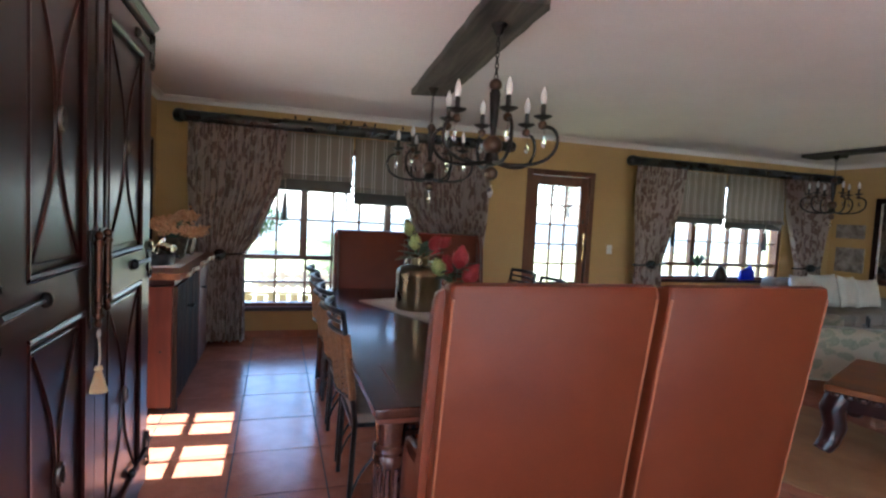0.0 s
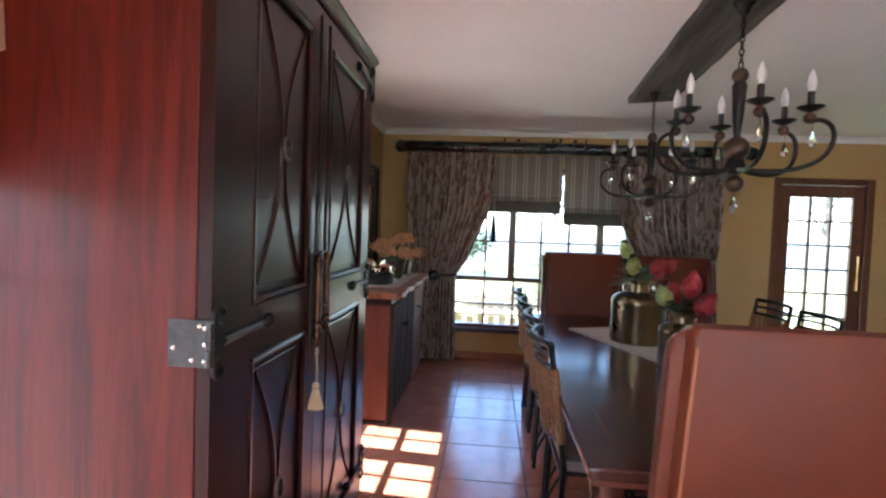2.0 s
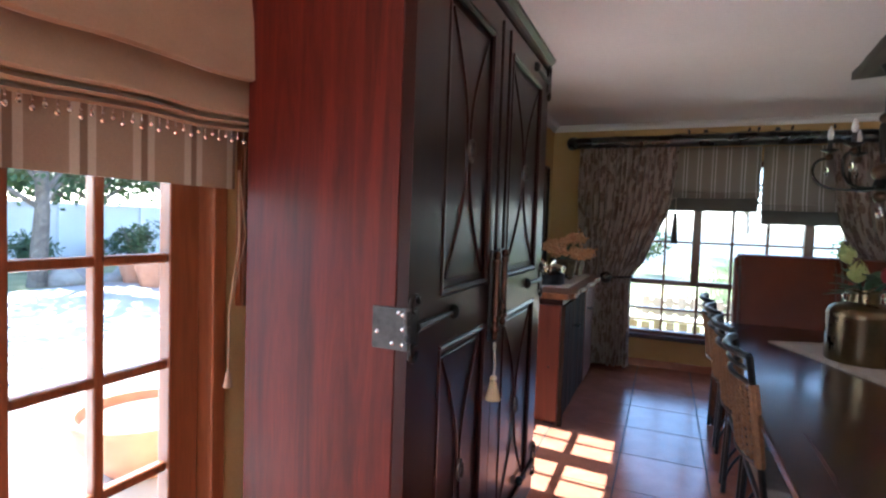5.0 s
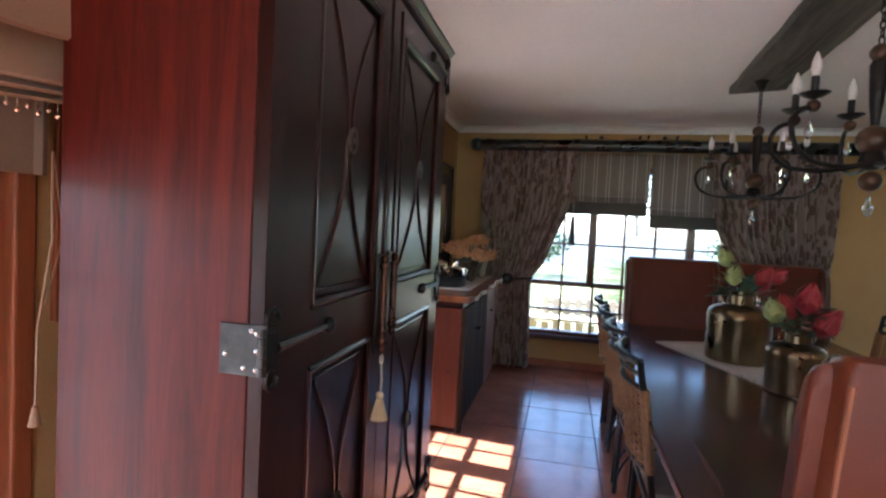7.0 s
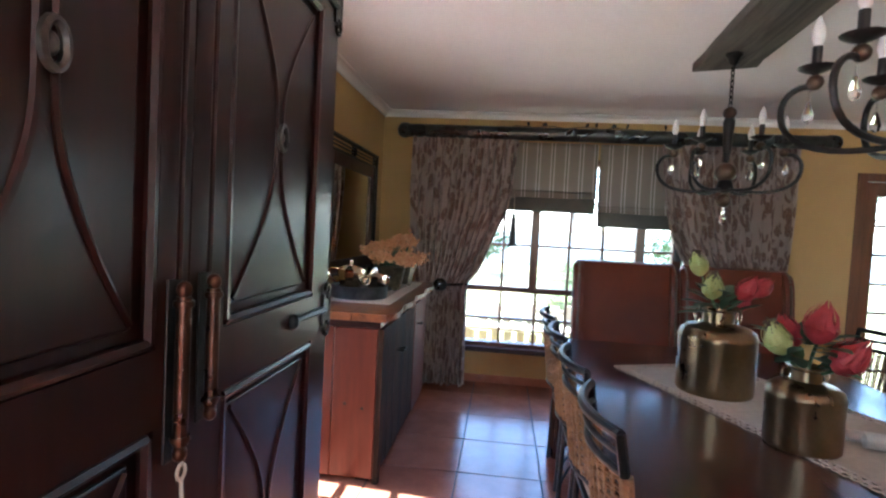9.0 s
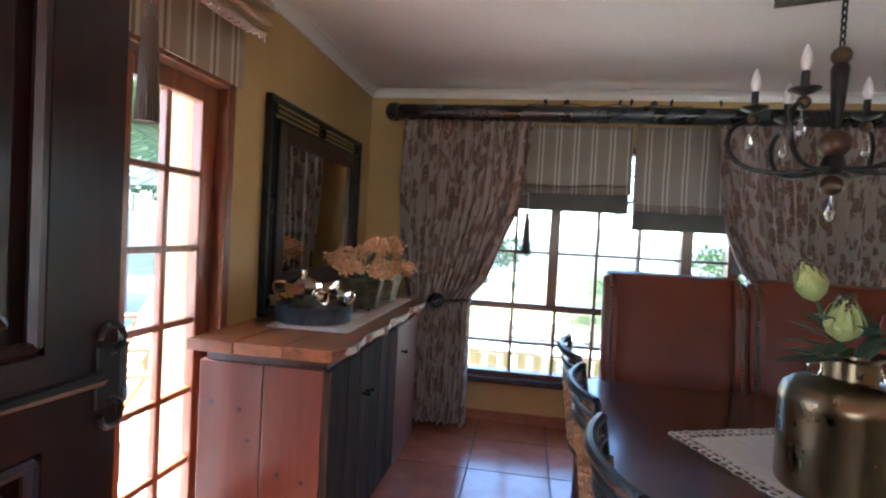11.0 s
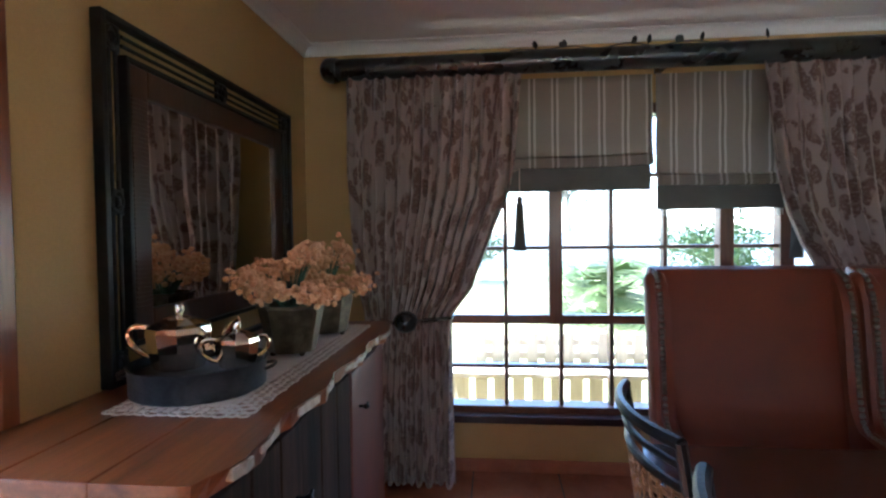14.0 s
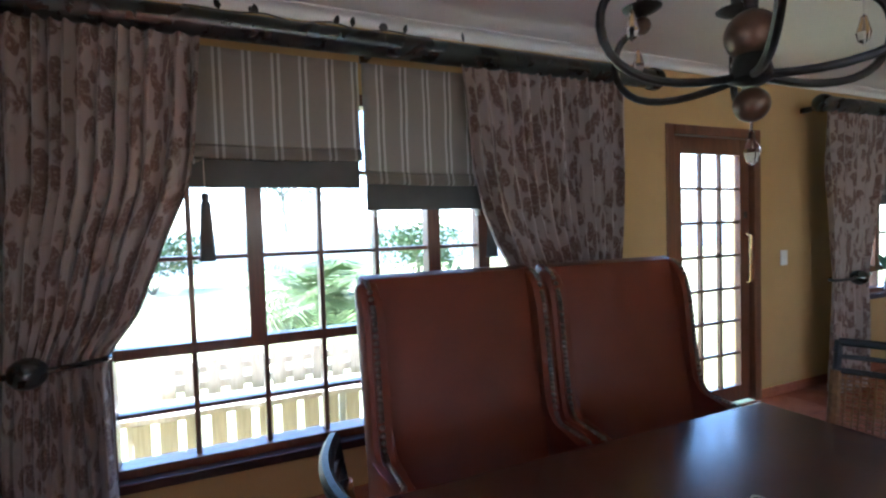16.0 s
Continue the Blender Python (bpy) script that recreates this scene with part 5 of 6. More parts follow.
ch = chandelier(1.018, 2.65, 2.458, "black iron six-light chandelier with glass drops, unlit")
copy_thing(ch, pose(1.094, 4.125, 2.450, 0, 0, 20))
copy_thing(ch, pose(6.77, 4.95, 2.458, 0, 0, 35))
bm = bmesh.new()
prism(bm, [(-.1, -.6), (.12, -.55), (.10, .05), (.3, .1), (.28, .5), (-.08, .45), (-.1, .1)], 0, .045, "z")
solid("ceiling_beam", bm, RUSTIC, "short weathered planks fixed to the ceiling", "beam", pose(6.75, 4.9, 2.462))


# ---- garden things ----
palm(1.85, 12.3, -0.13, 0.35, 0.16, 5, 52, 2.05, "low bushy palm on the lawn")
shrub("shrub", -1.3, 19.0, -0.13, 1.6, 1.6, 3, LEAFDARK, 2200, .16, "dark green shrub on the lawn")
shrub("shrub", 4.8, 15.0, -0.13, 1.3, 1.7, 13, LEAFDARK, 2000, .16, "green shrub on the lawn")
for x, y, r, h, sd in ((-14.6, 8.0, .9, .9, 6), (-14.8, 11.0, .9, .8, 7), (-14.4, 5.0, .8, .7, 8), (-13.8, 14.0, 1.0, 1.0, 10), (-14.5, 17.5, 1.0, 1.0, 15)):
    shrub("shrub", x, y, -0.13, r, h, sd, LEAFDARK, 1300, .14, "dark green shrub by the white wall")
palm(-6.2, 9.0, -0.05, 2.9, 0.2, 9, 40, 2.4)
palm(-9.2, 10.3, -0.05, 2.6, 0.2, 19, 36, 2.3)
for x, y, h, r, sd in ((-4.5, 28.5, 6, 2.6, 1), (3.5, 29.5, 7, 3.0, 2), (11, 29.5, 6.5, 3, 3), (-18.8, 6, 6, 3, 4), (-19, -3, 6.5, 3, 5), (-18.6, 12, 6.5, 3, 6), (-18.8, 18, 6.5, 3, 7), (18, 30, 7, 3, 8), (-11.5, 6.5, 6.0, 2.4, 9), (-12, 10.5, 6.5, 2.6, 10), (-11.5, 2.5, 6, 2.4, 11), (-10, 16, 6, 2.8, 12), (-6.5, 19, 6, 2.8, 13), (-14, 16, 6, 2.8, 14)):
    tree(x, y, h, r, sd)
for k in range(13):
    tree(-18.6 - .9 * (k % 3), 3.0 + 2.1 * k, 6.4 + .7 * (k % 4), 2.9, 40 + k, 5200, 1.9, "dense leafy tree beyond the garden wall")


def garden_bench():
    b = thing("garden_bench", pose(0, 0, -0.13), "pale slatted garden bench with a wavy plank seat", "bench")
    rng = random.Random(12)
    for row, (y, z0, z1, n, x0) in enumerate(((6.98, 0.52, 0.755, 17, -0.30), (6.66, 0.06, 0.50, 18, -0.42))):
        for k in range(n):
            x = x0 + 0.133 * k
            bm = boxes((x, y, z0, x + 0.088 + rng.uniform(-.008, .008), y + 0.022, z1 + rng.uniform(-.012, .012)), bevel=0.004)
            part("slat", bm, BENCHWOOD, b)
    bm = bmesh.new()
    front = [(-0.55 + 2.6 * k / 26, 6.60 + .012 * math.sin(k * 1.3) + rng.uniform(-.006, .006)) for k in range(27)]
    back = [(2.05 - 2.6 * k / 26, 6.90 + .012 * math.sin(k * 1.7)) for k in range(27)]
    prism(bm, front + back, 0.513, 0.545, "z", 0.004)
    part("seat_plank", bm, BENCHWOOD, b, "wavy-edged seat plank")
    for z in (0.555, 0.66):
        part("back_rail", boxes((-0.36, 7.003, z, 2.0, 7.03, z + .05), bevel=.004), BENCHWOOD, b)
    for x in (-0.45, 0.8, 1.95):
        part("post", boxes((x, 6.69, 0, x + .07, 6.76, .512), (x, 6.95, 0, x + .07, 7.002 - .024, .512)), BENCHWOOD, b)


garden_bench()


def garden_chair(m):
    c = thing("garden_chair", m, "orange slatted wooden garden chair with a sloping back", "garden chair", "patio chairs")
    for k in range(6):
        x = -0.26 + 0.1 * k
        bm = boxes((x, -.011, 0, x + .085, .011, .72 - .012 * abs(k - 2.5) ** 2), bevel=.004)
        o = part("back_slat", bm, TEAK, c)
        o.matrix_basis = pose(0, 0.0, .20, 32)
        bm = boxes((-.29, .03 + .085 * k, .0, .31, .105 + .085 * k, .02), bevel=.004)
        o = part("seat_slat", bm, TEAK, c)
        o.matrix_basis = pose(0, 0, .21, 12)
    for s in (-1, 1):
        x = .01 + s * .33
        part("arm", boxes((x - .05, -.35, .55, x + .05, .5, .575), bevel=.006), TEAK, c)
        part("front_leg", boxes((x - .03, .42, 0, x + .03, .46, .549), bevel=.004), TEAK, c)
        part("back_leg", boxes((x - .02, -.34, 0, x + .02, -.28, .549), bevel=.004), TEAK, c)
    part("back_rail", boxes((-.30, -.335, .46, .32, -.30, .52), bevel=.004), TEAK, c)
    return c


gc = garden_chair(pose(-2.45, 4.85, -0.05, 0, 0, 118))
copy_thing(gc, pose(-3.3, 5.9, -0.05, 0, 0, 150))


def pot(x, y, r, h, material, label, bowl=0.75):
    bm = bmesh.new()
    lathe(bm, [(0, 0), (r * bowl, 0), (r * .98, h * .55), (r, h * .88), (r * 1.08, h * .9), (r * 1.08, h), (r * .96, h), (r * .9, h * .86), (0, h * .84)], 26)
    return solid("plant_pot", bm, material, label, "pot", pose(x, y, -0.05), group="patio pots", smooth=True)


pot(-10.3, 7.75, .33, .52, TERRACOTTA, "round terracotta pot on the patio")
shrub("potted_shrub", -10.3, 7.75, .40, .52, .85, 21, LEAFDARK, 1400, .10, "round dark green shrub growing in the pot")
pot(-2.8, 2.28, .36, .34, TERRACOTTA, "large terracotta bowl on the patio", .55)
pot(-9.5, 7.6, .4, .6, TERRACOTTA, "round terracotta pot on the patio")
bm = bmesh.new()
lathe(bm, [(0, 0), (.26, 0), (.36, .44), (.39, .44), (.39, .5), (.33, .5), (.32, .44), (0, .43)], 4)
solid("planter", bm, CANVAS, "pale square tapered planter on the patio", "planter", pose(-5.6, 6.2, -0.05, 0, 0, 20))


BOULDER = surface("pale garden stone", (0.22, 0.21, 0.19), (0.38, 0.36, 0.33), 0.9, 5, bump=0.6)
for x, y, r, sd in ((-11.4, 7.1, .42, 2), (-10.9, 7.55, .24, 5), (-11.8, 8.6, .3, 8)):
    bm = bmesh.new()
    bmesh.ops.create_icosphere(bm, subdivisions=3, radius=r)
    for v in bm.verts:
        d = v.co.normalized()
        v.co *= 1 + .1 * math.sin(4 * d.x + sd) + .08 * math.sin(6 * d.y + 2 * d.z + sd)
        v.co.z = max(v.co.z * .8, -.25 * r)
    solid("boulder", bm, BOULDER, "rounded pale boulder beside the paving", "boulder", pose(x, y, -0.13 + .25 * r), group="garden boulders", smooth=True)


def canopy(x, y):
    c = thing("patio_umbrella", pose(x, y, -0.05), "large white canvas patio umbrella, open", "umbrella")
    bm = bmesh.new()
    lathe(bm, [(0, 2.75), (.9, 2.5), (1.9, 2.2), (1.9, 2.06), (1.88, 2.06), (1.88, 2.17), (.9, 2.46), (0, 2.7)], 8)
    part("canopy", bm, CANVAS, c)
    bm = bmesh.new()
    lathe(bm, [(0, 0), (.035, 0), (.035, 2.69), (0, 2.69)], 10)
    part("pole", bm, TEAK, c, "", True)
    bm = bmesh.new()
    lathe(bm, [(0, 0), (.3, 0), (.3, .06), (.05, .08), (.04, .2), (0, .2)], 20)
    part("base", bm, WHITEWALL, c)
    for k in range(8):
        a = k * math.pi / 4
        bm = bmesh.new()
        tube(bm, [(.03 * math.cos(a), .03 * math.sin(a), 2.62), (1.85 * math.cos(a), 1.85 * math.sin(a), 2.13)], .01, 5)
        part("rib", bm, TEAK, c)


canopy(-7.6, 8.9)


# ---- blinds over the glazed side doors ----
def valance(y0, y1, top, steps, stripe, depth, label):
    """A drawn-up blind: heavy folds of plain cloth over a striped panel; steps are the folds' lower edges."""
    v = thing("roman_blind", pose(WEST, 0, 0), label, "blind", "blinds over the side doors")
    n = 22
    bm = bmesh.new()
    edge = [(top, .02), (top, .03)]
    z = top
    for i, s in enumerate(steps):
        big = depth * (1 - .13 * i)
        edge += [(z - (z - s) * .35, big * .72), (z - (z - s) * .75, big * .95), (s + .006, big), (s, big * .93), (s + .012, big * .62)]
        z = s + .012
    edge += [(z, .02)]
    rows = []
    for zz, d in edge:
        rows.append([bm.verts.new((d + .004 * math.sin(k * 1.7 + zz * 40), y0 + (y1 - y0) * k / n, zz - .02 * math.sin(math.pi * k / n) * (zz < top - .01) + .004 * math.sin(k * .9))) for k in range(n + 1)])
    for a, b in zip(rows, rows[1:]):
        for k in range(n):
            bm.faces.new((a[k], a[k + 1], b[k + 1], b[k]))
    bm.faces.new([r[0] for r in rows])
    bm.faces.new([r[-1] for r in rows][::-1])
    part("folds", bm, FAWN, v, "fawn suede folds", True)
    bm = boxes((.03, y0 + .02, stripe, .036, y1 - .02, steps[-1] + .02))
    part("striped_panel", bm, BLINDSIDE, v, "striped hem panel")
    bm = bmesh.new()
    d = depth * (1 - .13 * (len(steps) - 1))
    m = int((y1 - y0) / .022)
    for k in range(m):
        y = y0 + .01 + (y1 - y0 - .02) * k / (m - 1)
        sag = .02 * math.sin(math.pi * k / (m - 1))
        L = .018 if k % 2 else .028
        tube(bm, [(d * .95, y, steps[-1] - sag), (d * .95, y, steps[-1] - sag - L)], .0015, 4)
        ball(bm, (d * .95, y, steps[-1] - sag - L), .0055, 1.2, 6, 4)
        ball(bm, (d * .95, y, steps[-1] - sag - L * .5), .0035, 1, 5, 4)
    part("bead_fringe", bm, SCREW, v, "glass bead fringe")["kind"] = "stuff"
    return v


valance(2.80, 4.10, 2.42, [2.30, 2.25, 2.215], 1.98, .17, "fawn roman blind with striped hem and bead fringe over the doors")
near_blind = valance(0.05, 1.375, 2.42, [1.785, 1.69, 1.672, 1.655], 1.495, .135, "fawn roman blind with striped hem and bead fringe over the doors")
tassel(-1.085, 3.355, 2.02, 1.69, 2.25, SEATCLOTH, "long grey silk tassel hanging before the glazed doors")
bm = bmesh.new()
tube(bm, [(-1.215, 1.36, 1.55), (-1.20, 1.35, 1.35), (-1.213, 1.33, 1.15), (-1.21, 1.325, .965)], .003, 5)
tube(bm, [(-1.215, 1.362, 1.55), (-1.21, 1.385, 1.36), (-1.212, 1.345, 1.2)], .002, 5)
lathe(bm, [(0, .975), (.006, .973), (.011, .945), (.014, .93), (0, .925)], 10, (-1.21, 1.325, 0))
cord = part("pull_cord", bm, FAWN, near_blind, "pale cord with a small wooden bead", True)
cord.matrix_parent_inverse = near_blind.matrix_world.inverted()
w = thing("wall_hanging", pose(WEST, 1.43, 0), "narrow wooden board with a dark knob hung on the wall", "wall hanging")
part("board", boxes((.001, -.035, 1.15, .02, .03, 1.74), bevel=.003), MERANTI, w)
part("edge", boxes((.021, -.03, 1.15, .03, -.012, 1.74), bevel=.003), BROWNFRAME, w)
bm = bmesh.new()
ball(bm, (.035, -.015, 1.41), .02, 1.5)
part("knob", bm, IRON, w, "", True)
s = thing("light_switch", pose(4.19, NORTH, 1.095), "white plastic light switch on the wall", "switch")
part("plate", boxes((-.04, -.01, -.06, .04, -.0005, .06), bevel=.003), WHITEPLASTIC, s)
part("rocker", boxes((-.012, -.016, -.02, .012, -.0105, .02), bevel=.002), WHITEPLASTIC, s)


# ---- on the table ----
def lace_cloth(name, cx, cy, z, L, W, rot, label, rows=2):
    t = thing(name, pose(cx, cy, z, 0, 0, rot), label, "table runner")
    part("cloth", boxes((-W / 2 + .03, -L / 2 + .03, .0005, W / 2 - .03, L / 2 - .03, .0025)), LACE, t)
    bm = bmesh.new()
    hx, hy = W / 2, L / 2
    for row in range(rows):
        off = .02 - .024 * row
        a, b = hx - off, hy - off
        nx, ny = max(4, round(2 * a / .03)), max(4, round(2 * b / .03))
        ring = [(-a + 2 * a * k / nx, -b) for k in range(nx)] + [(a, -b + 2 * b * k / ny) for k in range(ny)] + [(a - 2 * a * k / nx, b) for k in range(nx)] + [(-a, b - 2 * b * k / ny) for k in range(ny)]
        for i, (x, y) in enumerate(ring):
            r = .0145 if (i + row) % 3 else .019
            tube(bm, [(x + r * math.cos(q * math.pi / 5), y + r * math.sin(q * math.pi / 5), .003) for q in range(10)], .0032, 4, True)
    o = part("lace_border", bm, LACE, t, "scalloped lace border")
    o["kind"] = "stuff"
    return t


lace_cloth("table_runner", 1.155, 3.22, 0.7605, 1.72, 0.62, 21.5, "ecru lace runner laid aslant on the dining table")

PROTEARED = surface("red protea bract", (0.30, 0.02, 0.03), (0.52, 0.06, 0.07), 0.55, 14)
PROTEAGREEN = surface("green protea bract", (0.30, 0.36, 0.10), (0.46, 0.50, 0.20), 0.55, 14)
PROTEATIP = plain("dark bract tip", (0.07, 0.05, 0.03), 0.6)
LEAFTHICK = surface("thick grey green leaf", (0.035, 0.085, 0.045), (0.08, 0.15, 0.08), 0.45, 10)


def bract(bm, base, out, up, L, w, curl):
    """One pointed, cupped petal."""
    side = out.cross(up).normalized()
    rows = []
    for j in range(5):
        u = j / 4
        c = base + up * (L * u) + out * (curl * L * math.sin(u * math.pi * .9) - .35 * curl * L * u * u)
        ww = w * (math.sin(math.pi * (.18 + .8 * u)) ** .8)
        rows.append([bm.verts.new(c - side * ww), bm.verts.new(c + out * ww * .35), bm.verts.new(c + side * ww)])
    for a, b in zip(rows, rows[1:]):
        for k in range(2):
            bm.faces.new((a[k], a[k + 1], b[k + 1], b[k]))
    return rows[-1][1].co.copy()


def protea(parent, at, aim, size, material, dots):
    d = Vector(aim).normalized()
    q = d.to_track_quat("Z", "Y").to_matrix()
    bm = bmesh.new()
    tips = []
    for layer, (n, rad, h0, L, curl) in enumerate(((13, .26, 0, .75, .44), (14, .32, .1, .95, .38), (13, .30, .26, 1.12, .30), (11, .22, .45, 1.1, .18), (8, .12, .6, .95, .06))):
        for k in range(n):
            a = 2 * math.pi * (k + .5 * (layer % 2)) / n
            o = Vector((math.cos(a), math.sin(a), 0))
            tips.append((bract(bm, o * rad * size * .6 + Vector((0, 0, h0 * size * .6)), o, Vector((0, 0, 1)), L * size * (.85 + .3 * ((k * 7 + layer * 3) % 5) / 5), .095 * size, curl), o))
    m = Matrix.Translation(at) @ q.to_4x4()
    ball(bm, (0, 0, size * .35), size * .3, 1.4)
    bmesh.ops.transform(bm, matrix=m, verts=bm.verts)
    bl = part("bloom", bm, material, parent, "red protea bloom" if material is PROTEARED else "pale green protea bloom", True)
    if dots:
        bm = bmesh.new()
        for c, o in tips:
            ball(bm, m @ (c + o * .004), .0065, .8, 6, 4)
        part("dark_tips", bm, PROTEATIP, bl, "dark tips")
    return bl


def leaf_blade(bm, at, aim, L, w):
    d = Vector(aim).normalized()
    s = d.cross(Vector((0, 0, 1))).normalized()
    up = s.cross(d)
    rows = []
    for j in range(7):
        u = j / 6
        c = Vector(at) + d * L * u - Vector((0, 0, 1)) * .25 * L * u * u
        ww = w * math.sin(math.pi * min(.06 + .93 * u, 1)) ** .7
        rows.append([bm.verts.new(c - s * ww), bm.verts.new(c - up * ww * .25), bm.verts.new(c + s * ww)])
    for a, b in zip(rows, rows[1:]):
        for k in range(2):
            bm.faces.new((a[k], a[k + 1], b[k + 1], b[k]))


def vase(x, y, k, seed, blooms, label):
    z = 0.7635
    v = thing("vase", pose(x, y, z), label, "vase", "tin vases on the table")
    bm = bmesh.new()
    lathe(bm, [(0, .0), (.148, .0), (.153, .006), (.155, .02), (.155, .225), (.158, .235), (.155, .245), (.148, .265), (.125, .282), (.075, .292), (.062, .30), (.060, .345), (.066, .352), (.082, .36), (.082, .366), (.058, .355), (.056, .30), (0, .29)], 32)
    bmesh.ops.scale(bm, vec=(k, k, k), verts=bm.verts)
    part("body", bm, TIN, v, "brushed tin body", True)
    for s in (-1, 1):
        bm = bmesh.new()
        tube(bm, [(s * .085 + s * .004 * math.cos(q), .028 * math.cos(q), .325 + .028 * math.sin(q)) for q in [k * math.pi / 8 for k in range(16)]], .0035, 6, True)
        bmesh.ops.scale(bm, vec=(k, k, k), verts=bm.verts)
        part("ring_handle", bm, SILVER, v, "wire ring handle", True)
    f = thing("protea_bunch", pose(x, y, z + .30 * k), "bunch of red and green proteas standing in the vase", "flowers", "proteas in vases")
    rng = random.Random(seed)
    bm = bmesh.new()
    for (bx, by, bz), aim, sz, mt in blooms:
        tube(bm, bez((bx * .1, by * .1, -.0), (bx * .2, by * .2, bz * .5), (bx * .7, by * .7, bz * .7), (bx, by, bz), 6), .006, 6)
    part("stems", bm, LEAFTHICK, f, "", True)
    for at, aim, sz, mt in blooms:
        protea(f, Vector(at), aim, sz, mt, mt is PROTEAGREEN)
    for k in range(28):
        a = rng.uniform(0, 2 * math.pi)
        bm = bmesh.new()
        leaf_blade(bm, (.04 * math.cos(a), .04 * math.sin(a), rng.uniform(.04, .14)), (math.cos(a), math.sin(a), rng.uniform(.1, .9)), rng.uniform(.10, .17), rng.uniform(.018, .03))
        part("leaf", bm, LEAFTHICK, f, "", True)


vase(0.905, 3.60, 1.05, 1, [((-.05, .10, .20), (-.25, .2, 1), .082, PROTEAGREEN), ((-.05, -.04, .11), (-.12, -.3, 1), .088, PROTEAGREEN), ((.07, -.03, .11), (.4, -.2, .8), .085, PROTEARED), ((.15, .04, .13), (.8, .1, .6), .08, PROTEARED), ((.12, .10, .06), (.6, .6, .5), .08, PROTEARED)], "brushed tin milk can vase on the lace runner")
vase(0.965, 3.01, .75, 2, [((-.08, .0, .085), (-.4, .0, .9), .085, PROTEAGREEN), ((.025, .0, .13), (.1, -.1, 1), .10, PROTEARED), ((.05, -.07, .055), (.3, -.5, .8), .10, PROTEARED), ((.0, .09, .09), (-.1, .5, .8), .09, PROTEARED)], "brushed tin milk can vase on the lace runner")

for x, y, r, L, a in ((1.30, 3.05, .022, .30, -35), (1.34, 2.99, .028, .34, -32)):
    bm = bmesh.new()
    pts = [(r * (1 - .09 * k / 7) * math.cos(k * math.pi / 3.5), r * (1 - .09 * k / 7) * math.sin(k * math.pi / 3.5)) for k in range(15)]
    ends = [[bm.verts.new((p, e * L / 2, q)) for p, q in pts] for e in (-1, 1)]
    for k in range(len(pts) - 1):
        bm.faces.new((ends[0][k], ends[0][k + 1], ends[1][k + 1], ends[1][k]))
    o = solid("paper_roll", bm, PAPER, "loose roll of white paper lying on the runner", "paper roll", pose(x, y, .7655 + r, 0, 0, a - 70), group="rolled papers", smooth=True)
    o.modifiers.new("thickness", "SOLIDIFY").thickness = .001


# ---- on the sideboard ----
lace_cloth("table_runner", -0.915, 4.76, 0.9635, 1.16, 0.29, 0, "ecru lace runner along the sideboard", 3)
TRAYTIN = surface("dark worn tin", (0.03, 0.03, 0.032), (0.10, 0.10, 0.10), 0.42, 12, metal=0.7, bump=0.3)
tr = thing("tray", pose(-0.975, 4.36, .9672, 0, 0, 20), "dark round tin tray with a tea set", "tray")
bm = bmesh.new()
lathe(bm, [(0, 0), (.17, 0), (.178, .006), (.180, .075), (.184, .08), (.180, .083), (.174, .078), (.172, .056), (0, .056)], 30)
part("body", bm, TRAYTIN, tr, "", True)
for s in (-1, 1):
    bm = bmesh.new()
    tube(bm, bez((s * .178, -.04, .05), (s * .215, -.035, .06), (s * .215, .035, .06), (s * .178, .04, .05)), .005, 6)
    part("handle", bm, TRAYTIN, tr, "", True)


def teapot(x, y, z, k, rot, spout, label, name):
    t = thing(name, pose(x, y, z, 0, 0, rot), label, name.replace("_", " "))
    bm = bmesh.new()
    prof = [(0, 0), (.045, 0), (.05, .006), (.058, .05), (.064, .10), (.062, .115), (.05, .122), (.03, .135), (.012, .142), (0, .143)]
    lathe(bm, [(r * k, zz * k * .74) for r, zz in prof], 10)
    part("body", bm, SILVER, t, "", False)
    bm = bmesh.new()
    lathe(bm, [(0, .104 * k), (.006 * k, .105 * k), (.011 * k, .118 * k), (.008 * k, .128 * k), (0, .131 * k)], 12)
    part("finial", bm, SILVER, t, "", True)
    bm = bmesh.new()
    tube(bm, [tuple(c * k for c in p) for p in bez((-.06, 0, .082), (-.115, 0, .10), (-.115, 0, .04), (-.056, 0, .022))], .0065 * k, 8)
    part("handle", bm, SILVER, t, "", True)
    if spout:
        bm = bmesh.new()
        tube(bm, [tuple(c * k for c in p) for p in bez((.052, 0, .03), (.10, 0, .032), (.085, 0, .08), (.12, 0, .095))], lambda u: .014 * k * (1 - .5 * u), 8)
        part("spout", bm, SILVER, t, "", True)
    else:
        bm = bmesh.new()
        tube(bm, [tuple(c * k for c in p) for p in bez((.06, 0, .082), (.10, 0, .09), (.10, 0, .038), (.056, 0, .022))], .006 * k, 8)
        part("handle", bm, SILVER, t, "", True)


teapot(-1.04, 4.37, 1.0235, 1.4, 10, True, "polished silver teapot standing in the tray", "teapot")
teapot(-.875, 4.385, 1.0235, .98, 40, False, "small polished silver sugar bowl in the tray", "sugar_bowl")
PEACH = surface("peach petals", (0.56, 0.235, 0.10), (0.82, 0.49, 0.27), 0.7, 26, fine=150)
POTTIN = surface("embossed aged tin", (0.07, 0.055, 0.035), (0.20, 0.16, 0.10), 0.45, 22, metal=0.7, bump=0.5)


